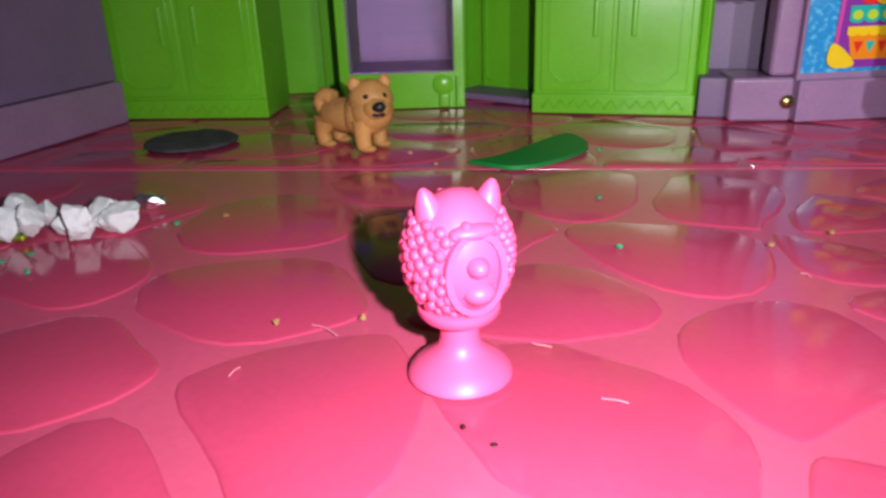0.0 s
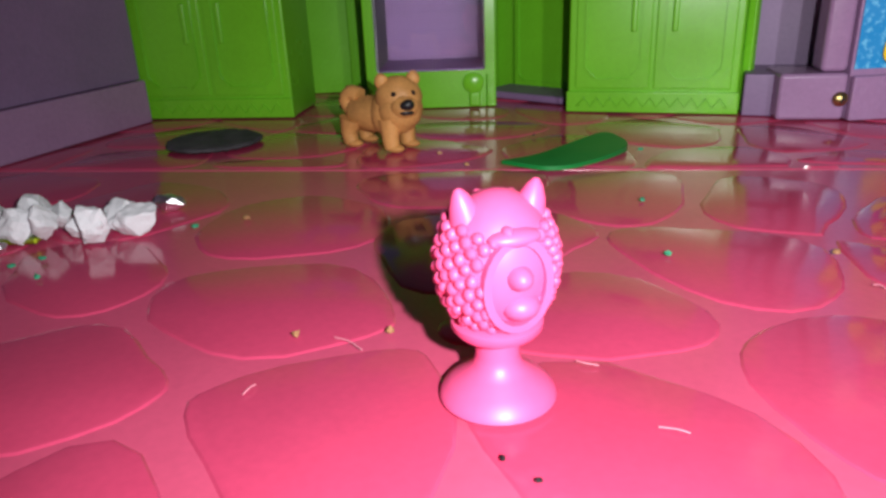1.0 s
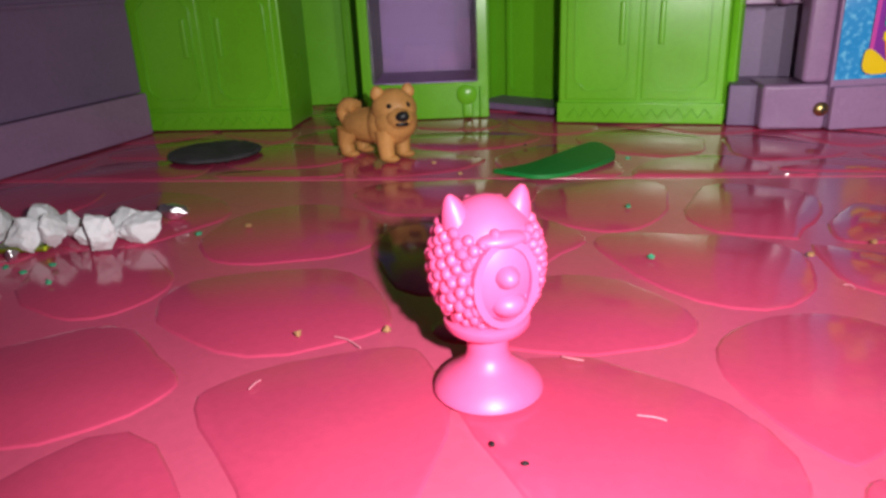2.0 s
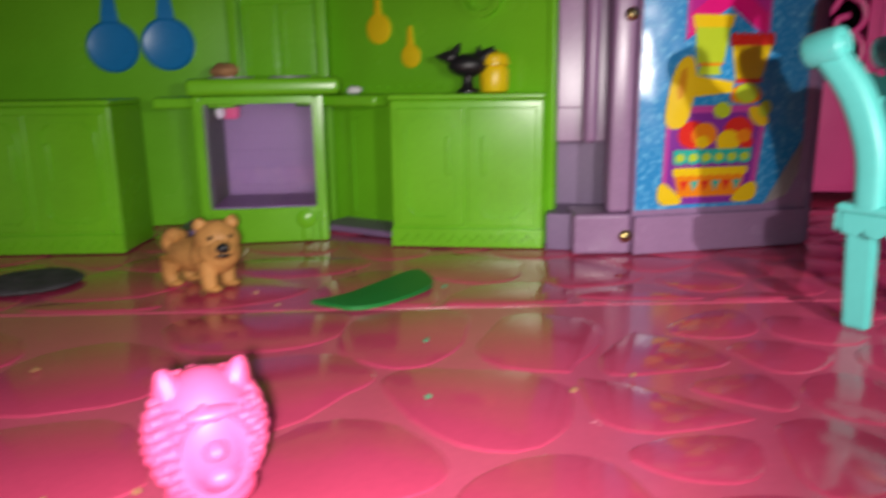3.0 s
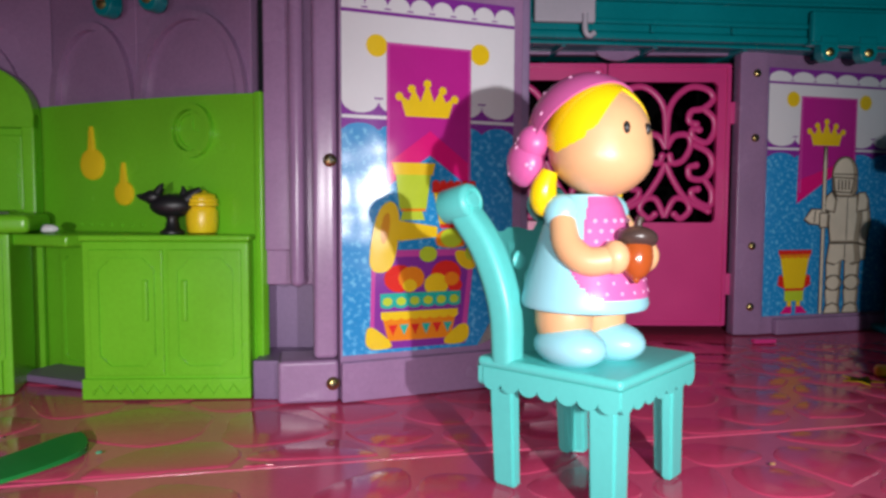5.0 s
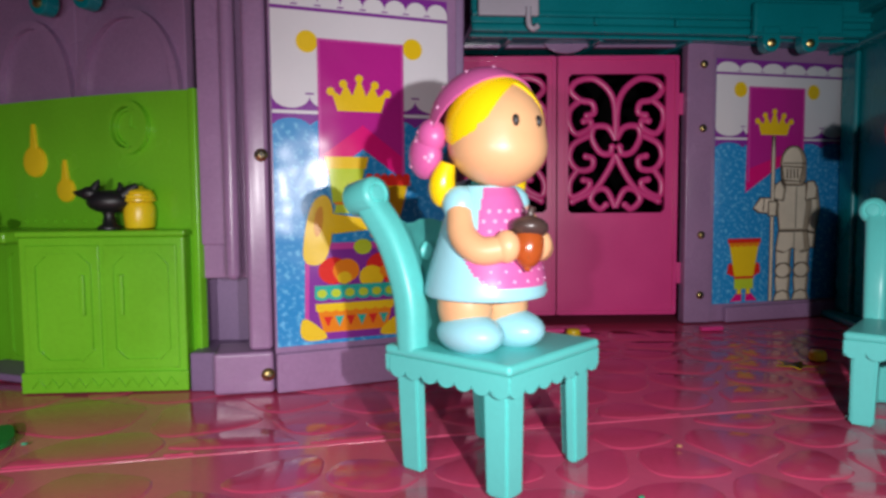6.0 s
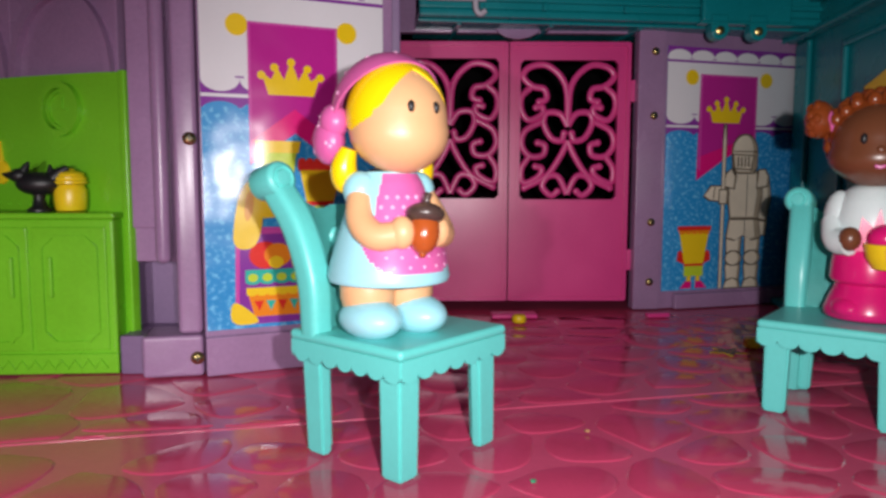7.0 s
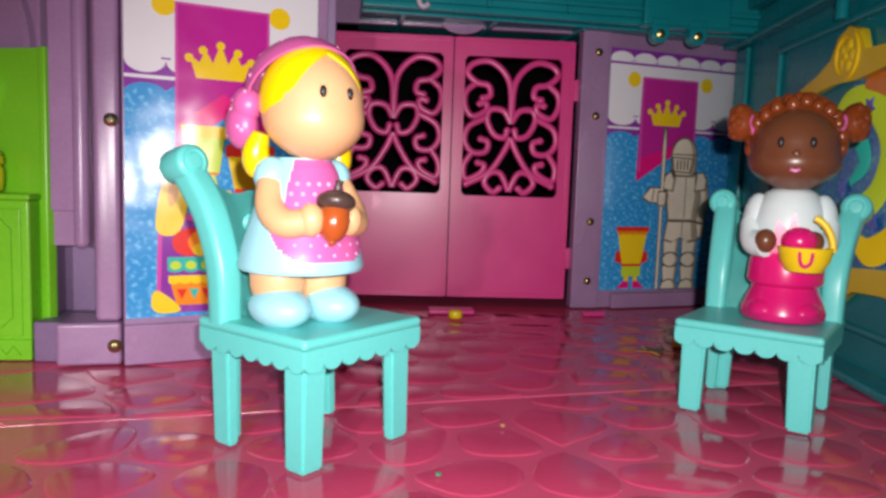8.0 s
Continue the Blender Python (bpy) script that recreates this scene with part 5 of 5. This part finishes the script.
# ---- small figures on the floor ----
def rubber_hedgehog(m):
    bm = bmesh.new()
    lathe(bm, [(0.0, 0.0012), (0.0054, 0.0010), (0.0072, 0.0), (0.0076, 0.0004), (0.0073, 0.0014), (0.0060, 0.0028), (0.0042, 0.0041), (0.0031, 0.0054), (0.0028, 0.0068), (0.0028, 0.0100), (0.0033, 0.0112), (0.0, 0.0112)], 36)
    lathe(bm, [(0.0, 0.0104), (0.0052, 0.0104), (0.0058, 0.0112), (0.0058, 0.0120), (0.0050, 0.0126), (0, 0.0126)], 28)
    ball(bm, (0, 0, 0.0205), (0.0068, 0.0072, 0.0098), seg=32)
    n = 330
    for k in range(n):
        a, b = k * 2.39996, 1 - 2 * (k + 0.5) / n
        q = math.sqrt(1 - b * b)
        v = Vector((q * math.cos(a), q * math.sin(a), b))
        v = (v + 0.055 * noise.noise_vector(v * 9)).normalized()
        face = (v.y / 0.55) ** 2 + ((v.z + 0.05) / 0.62) ** 2 < 1 and v.x > 0
        if not face and -0.85 < v.z < 0.80 and not (v.z > 0.62 and v.x > -0.2):
            ball(bm, (v.x * 0.0069, v.y * 0.0073, 0.0205 + v.z * 0.0099), (0.00076 + 0.00014 * (k % 3), 0.00080, 0.00092 - 0.00012 * (k % 2)), seg=8)
    for s in (-1, 1):
        bm2 = lathe(bmesh.new(), [(0.0021, -0.0010), (0.0016, 0.0010), (0.0010, 0.0024), (0.0004, 0.0032), (0, 0.0033)], 16)
        merge(bm, bm2, Matrix.Translation((0.0006, s * 0.0042, 0.0280)) @ pose(0, 0, 0, s * -14, 0, 0))
    merge(bm, frame_ring(bmesh.new(), disc(0, 0.0196, 0.0044, 24, 0.0064), disc(0, 0.0196, 0.0034, 24, 0.0054), -0.0066, -0.0040), pose(0, 0, 0, 0, 0, 90))
    ball(bm, (0.0064, 0, 0.0208), (0.0022, 0.0016, 0.0016), seg=14)
    ball(bm, (0.0056, 0.0006, 0.0164), (0.0022, 0.0024, 0.0018), seg=14)
    ball(bm, (0.0052, 0.0, 0.0256), (0.0018, 0.0034, 0.0012), seg=14)
    ob = part("figurine", bm, HOTPINK)
    ob.matrix_world = m
    return tagged(ob, "bright pink rubber hedgehog figurine on a suction-cup foot", "figurine")


rubber_hedgehog(pose(0.0165, 0.0458, 0, 0, 0, -52) @ Matrix.Diagonal((1.02, 1.02, 0.94, 1)))

TAN = plastic("tan_dog_paint", (0.60, 0.29, 0.085), 0.55, 0.35, 0.5, 350)


def toy_dog(m):
    bm = bmesh.new()
    ball(bm, (-0.002, 0, 0.0104), (0.0096, 0.0058, 0.0056), seg=36)
    ball(bm, (0.0045, 0, 0.0110), (0.0062, 0.0064, 0.0074), seg=22)
    skull = bmesh.new()
    ball(skull, (0, 0, 0), (0.0062, 0.0070, 0.0066), seg=24)
    ball(skull, (0.0010, 0, -0.0034), (0.0062, 0.0068, 0.0066), seg=30)
    ball(skull, (0.0046, 0, -0.0022), (0.0042, 0.0044, 0.0036), seg=20)
    ball(skull, (0.0086, 0, -0.0010), (0.0014, 0.0022, 0.0016), mi=1, seg=12)
    ball(skull, (0.0080, 0, -0.0034), (0.0010, 0.0022, 0.0008), mi=1, seg=10)
    for s in (-1, 1):
        ball(skull, (-0.0006, s * 0.0048, 0.0052), (0.0018, 0.0022, 0.0024), seg=12)
        ball(skull, (0.0054, s * 0.0030, 0.0020), 0.0008, mi=1, seg=8)
    merge(bm, skull, pose(0.0080, 0, 0.0162, 0, 0, -38))
    ball(bm, (0.0085, 0, 0.0112), (0.0050, 0.0062, 0.0060), seg=20)
    for s in (-1, 1):
        tube(bm, [(0.0070, s * 0.0040, 0.010), (0.0072, s * 0.0042, 0.0045), (0.0076, s * 0.0042, 0.0012)], [0.0034, 0.0026, 0.0024], 12)
        ball(bm, (0.0086, s * 0.0042, 0.0012), (0.0032, 0.0024, 0.0013), seg=12)
        tube(bm, [(-0.0076, s * 0.0036, 0.009), (-0.0088, s * 0.0040, 0.0045), (-0.0080, s * 0.0040, 0.0012)], [0.0038, 0.0026, 0.0024], 12)
        ball(bm, (-0.0070, s * 0.0040, 0.0012), (0.0032, 0.0024, 0.0013), seg=12)
    tube(bm, smooth_line([(-0.0098, 0, 0.0110), (-0.0116, 0, 0.0140), (-0.0096, 0, 0.0162), (-0.0066, 0, 0.0154)], 5), 0.0027, 12)
    for v in bm.verts:
        if v.co.z > 0.003:
            v.co += v.co.normalized() * 0.0006 * (noise.noise(v.co * 900) + 0.5 * noise.noise(v.co * 2200))
    ob = part("toy_dog", bm, [TAN, BLACK])
    ob.matrix_world = m
    return tagged(ob, "small tan plastic chow dog standing on the pink floor", "toy dog")


toy_dog(pose(-0.0555, 0.1740, 0, 0, 0, -16) @ Matrix.Diagonal((1.08, 0.98, 1.0, 1)))

# ---- litter on the floor ----
PAPER = plastic("white_paper", (0.72, 0.72, 0.76), 0.85, 0.1, 0.5, 200)
FOIL = plastic("crumpled_foil", (0.85, 0.85, 0.88), 0.34, 0.2, 0.6, 300, metal=1.0)


def crumple(name, c, r, seed, material, label, category, group=""):
    bm = bmesh.new()
    bmesh.ops.create_icosphere(bm, subdivisions=3, radius=1)
    rnd = random.Random(seed)
    cuts = [(Vector((rnd.gauss(0, 1), rnd.gauss(0, 1), rnd.gauss(0, 1))).normalized(), rnd.uniform(0.45, 0.8)) for k in range(16)]
    for v in bm.verts:
        for n, d in cuts:
            over = v.co.dot(n) - d
            if over > 0:
                v.co -= n * over * 0.9
        v.co *= 1 + 0.16 * noise.noise(v.co * 3 + Vector((seed, seed, seed)))
        v.co = Vector((v.co.x * r[0], v.co.y * r[1], v.co.z * r[2]))
    zmin = min(v.co.z for v in bm.verts)
    for v in bm.verts:
        v.co.z = max(v.co.z - zmin - r[2] * 0.12, 0)
    bm.transform(pose(c[0], c[1], 0.0001, 0, 0, rnd.uniform(0, 360)))
    return tagged(part(name, bm, material, None, smooth=False), label, category, group)


for k, (x, y, r) in enumerate(((-0.1000, 0.0765, 0.0056), (-0.0945, 0.0780, 0.0050), (-0.1035, 0.0840, 0.0058), (-0.0975, 0.0860, 0.0050), (-0.0890, 0.0820, 0.0036), (-0.0830, 0.0800, 0.0052), (-0.0835, 0.0895, 0.0052), (-0.0768, 0.0870, 0.0054), (-0.1120, 0.0790, 0.0056))):
    crumple("paper_ball", (x, y), (r, r * 0.86, r * 0.95), 11 + k, PAPER, "crumpled scrap of white paper on the pink floor", "paper scrap", "crumpled paper scraps")
crumple("foil_ball", (-0.0810, 0.1030), (0.0040, 0.0034, 0.0034), 31, FOIL, "tiny ball of crumpled silver foil on the floor", "foil ball")
crumple("foil_ball", (-0.0975, 0.0690), (0.0020, 0.0018, 0.0018), 32, FOIL, "tiny ball of crumpled silver foil beside the paper", "foil ball")

LEAFG = plastic("green_craft_foam", (0.005, 0.20, 0.035), 0.45, 0.15, 0.15, 200)
bm = bmesh.new()
edge = smooth_line([(-0.0115, 0.1590, 0), (-0.0040, 0.1665, 0), (0.0040, 0.1800, 0), (0.0120, 0.1935, 0), (0.0175, 0.1900, 0), (0.0212, 0.1810, 0), (0.0165, 0.1690, 0), (0.0090, 0.1580, 0), (0.0020, 0.1545, 0), (-0.0050, 0.1565, 0), (-0.0115, 0.1590, 0)], 4)[:-1]
bot = [bm.verts.new((p.x, p.y, 0.0002)) for p in edge]
f0 = bm.faces.new(bot)
ext = bmesh.ops.extrude_face_region(bm, geom=[f0])
for v in [g for g in ext["geom"] if isinstance(g, bmesh.types.BMVert)]:
    v.co.z += 0.0012 + 0.0010 * max(0.0, (v.co.y - 0.170) / 0.02)
tagged(part("leaf_cutout", bm, LEAFG, None), "dark green foam leaf cut-out lying on the floor", "cut-out")

FUZZ = plastic("dusty_black_rubber", (0.065, 0.060, 0.070), 0.95, 0.6, 0.9, 600)
bm = lathe(bmesh.new(), [(0.0, 0.0002), (0.0150, 0.0002), (0.0158, 0.0008), (0.0156, 0.0014), (0.0148, 0.0018), (0.0120, 0.0020), (0.0080, 0.0020), (0.0040, 0.0020), (0.0, 0.0020)], 64)
for v in bm.verts:
    v.co += Vector((noise.noise(v.co * 500), noise.noise(v.co * 500 + Vector((9, 0, 0))), 0.6 * noise.noise(v.co * 900))) * 0.0007
    v.co.z = max(v.co.z, 0.0001)
bm.transform(pose(-0.1140, 0.1680, 0, 0, 0, 10))
tagged(part("mat", bm, FUZZ), "round fuzzy black mat lying on the floor", "mat")
bm = boxed(0, 0.012, 0, 0.006, 0.0001, 0.0016, 0.0005, m=pose(-0.1060, 0.0715, 0, 0, 0, 20))
tagged(part("strip", bm, S_LIME), "short lime green plastic strip beside the paper", "strip")

CRUMB = plastic("green_crumb_foam", (0.04, 0.30, 0.16), 0.7, 0.2)
SPECKS = ((-0.0665, 0.0930, 0), (-0.0955, 0.0655, 0), (-0.0890, 0.0640, 0), (-0.0790, 0.0610, 0), (-0.0860, 0.0690, 0), (0.0290, 0.1330, 0), (0.0360, 0.1000, 0), (-0.0935, 0.0590, 0), (-0.0580, 0.1010, 1), (-0.0180, 0.0530, 1), (-0.0040, 0.0580, 1), (-0.0210, 0.1560, 1), (-0.0330, 0.1670, 1), (0.0250, 0.1820, 0), (-0.0720, 0.1800, 1), (0.1930, 0.1380, 0), (0.2140, 0.1720, 1), (0.0660, 0.1080, 1), (0.0205, 0.0325, 2), (0.0252, 0.0300, 2), (-0.0100, 0.1960, 2), (0.0790, 0.1180, 1))
for k, (x, y, kind) in enumerate(SPECKS):
    bm = bmesh.new()
    bmesh.ops.create_icosphere(bm, subdivisions=1, radius=1)
    rnd = random.Random(k)
    for v in bm.verts:
        v.co = Vector((v.co.x * 0.0009, v.co.y * 0.0007, max(0, v.co.z * 0.0006 + 0.0004))) * rnd.uniform(0.7, 1.25) * (0.6 if kind == 2 else 1.0)
    bm.transform(pose(x, y, 0.0001, 0, 0, rnd.uniform(0, 180)))
    mt, lb = ((CRUMB, "tiny green foam crumb on the pink floor"), (CREAM, "tiny pale crumb on the pink floor"), (BLACK, "tiny dark fleck on the pink floor"))[kind]
    tagged(part("crumb", bm, mt, None, smooth=False), lb, "crumb", "crumbs on the floor")

LINT = plastic("pale_lint", (0.72, 0.24, 0.33), 0.8, 0.1)
for k, (p, q) in enumerate((((-0.0119, 0.0542), (-0.0061, 0.0517)), ((0.0372, 0.0437), (0.0409, 0.0434)), ((0.0252, 0.0567), (0.0285, 0.0562)), ((-0.0168, 0.0363), (-0.0165, 0.039)), ((0.0696, 0.0944), (0.0712, 0.0931)))):
    mid = ((p[0] + q[0]) / 2 + 0.0004 * math.sin(k * 2.1), (p[1] + q[1]) / 2 + 0.0004 * math.cos(k * 1.7))
    bm = tube(bmesh.new(), smooth_line([(*p, 0.0001), (*mid, 0.0003), (*q, 0.0001)], 4), 0.00011, 6)
    tagged(part("lint_fibre", bm, LINT), "short pale lint fibre lying on the pink floor", "lint", "lint on the floor")

# ---- crazy paving of the floor ----
def clip(poly, n, d):
    """The part of a polygon on the near side of the line n . p = d."""
    out = []
    for a, b in zip(poly, poly[1:] + poly[:1]):
        da, db = a.dot(n) - d, b.dot(n) - d
        if da <= 0:
            out.append(a)
        if da * db < 0:
            out.append(a + (b - a) * (da / (da - db)))
    return out


def paving():
    rnd = random.Random(21)
    seeds = []
    for cell_x, cell_y, lo, hi in ((0.0450, 0.0340, -0.25, 0.090), (0.0275, 0.0225, 0.090, 0.52)):
        for i in range(int((hi - lo) / cell_x) + 1):
            for j in range(-5, 24):
                p = Vector((lo + (i + 0.5 * (j % 2) + rnd.uniform(-0.28, 0.28)) * cell_x, (j + rnd.uniform(-0.28, 0.28)) * cell_y))
                if p.y < 0.40 and p.x < hi:
                    seeds.append(p)
    inv = SEAM.inverted()
    stones = []
    for s in seeds:
        if not (-0.185 < s.x < 0.43 and -0.060 < s.y < 0.345):
            continue
        poly = [s + Vector((a * 0.06, b * 0.06)) for a, b in ((-1, -1), (1, -1), (1, 1), (-1, 1))]
        for o in seeds:
            if 0 < (o - s).length < 0.11:
                n = (o - s).normalized()
                poly = clip(poly, n, ((o + s) / 2).dot(n) - 0.0015)
        if len(poly) < 3:
            continue
        # keep to one side of the fold line
        side = (inv @ Vector((s.x, s.y, 0))).y
        n3 = (SEAM.to_3x3() @ Vector((0, 1, 0))) * (-1 if side > 0 else 1)
        n = Vector((n3.x, n3.y))
        p0 = SEAM.translation
        poly = clip(poly, n, Vector((p0.x, p0.y)).dot(n) - 0.0016)
        if len(poly) < 3:
            continue
        for _ in range(2):
            poly = [q for a, b in zip(poly, poly[1:] + poly[:1]) for q in (a * 0.75 + b * 0.25, a * 0.25 + b * 0.75)]
        c = sum(poly, Vector((0, 0))) / len(poly)
        poly = [c + (p - c) * (1 + 0.20 * noise.noise(Vector((p.x * 55, p.y * 55, 3)))) for p in poly]
        stones.append((c, poly))
    for c, poly in stones:
        keep = poly
        rows = [[(p.x, p.y, -0.00065) for p in keep]]
        for inset, z in ((0.0005, -0.00036), (0.0012, -0.00024)):
            rows.append([((p - (p - c).normalized() * inset).x, (p - (p - c).normalized() * inset).y, z) for p in keep])
        n = len(keep)
        verts = [v for r in rows for v in r]
        faces = [(k * n + i, k * n + (i + 1) % n, (k + 1) * n + (i + 1) % n, (k + 1) * n + i) for k in range(2) for i in range(n)] + [tuple(2 * n + i for i in range(n))]
        me = bpy.data.meshes.new("stone")
        me.from_pydata(verts, [], faces)
        me.materials.append(STONE)
        me.shade_smooth()
        me.set_sharp_from_angle(angle=radians(16))
        ob = new("stone", me)
        ob.parent = floor


paving()
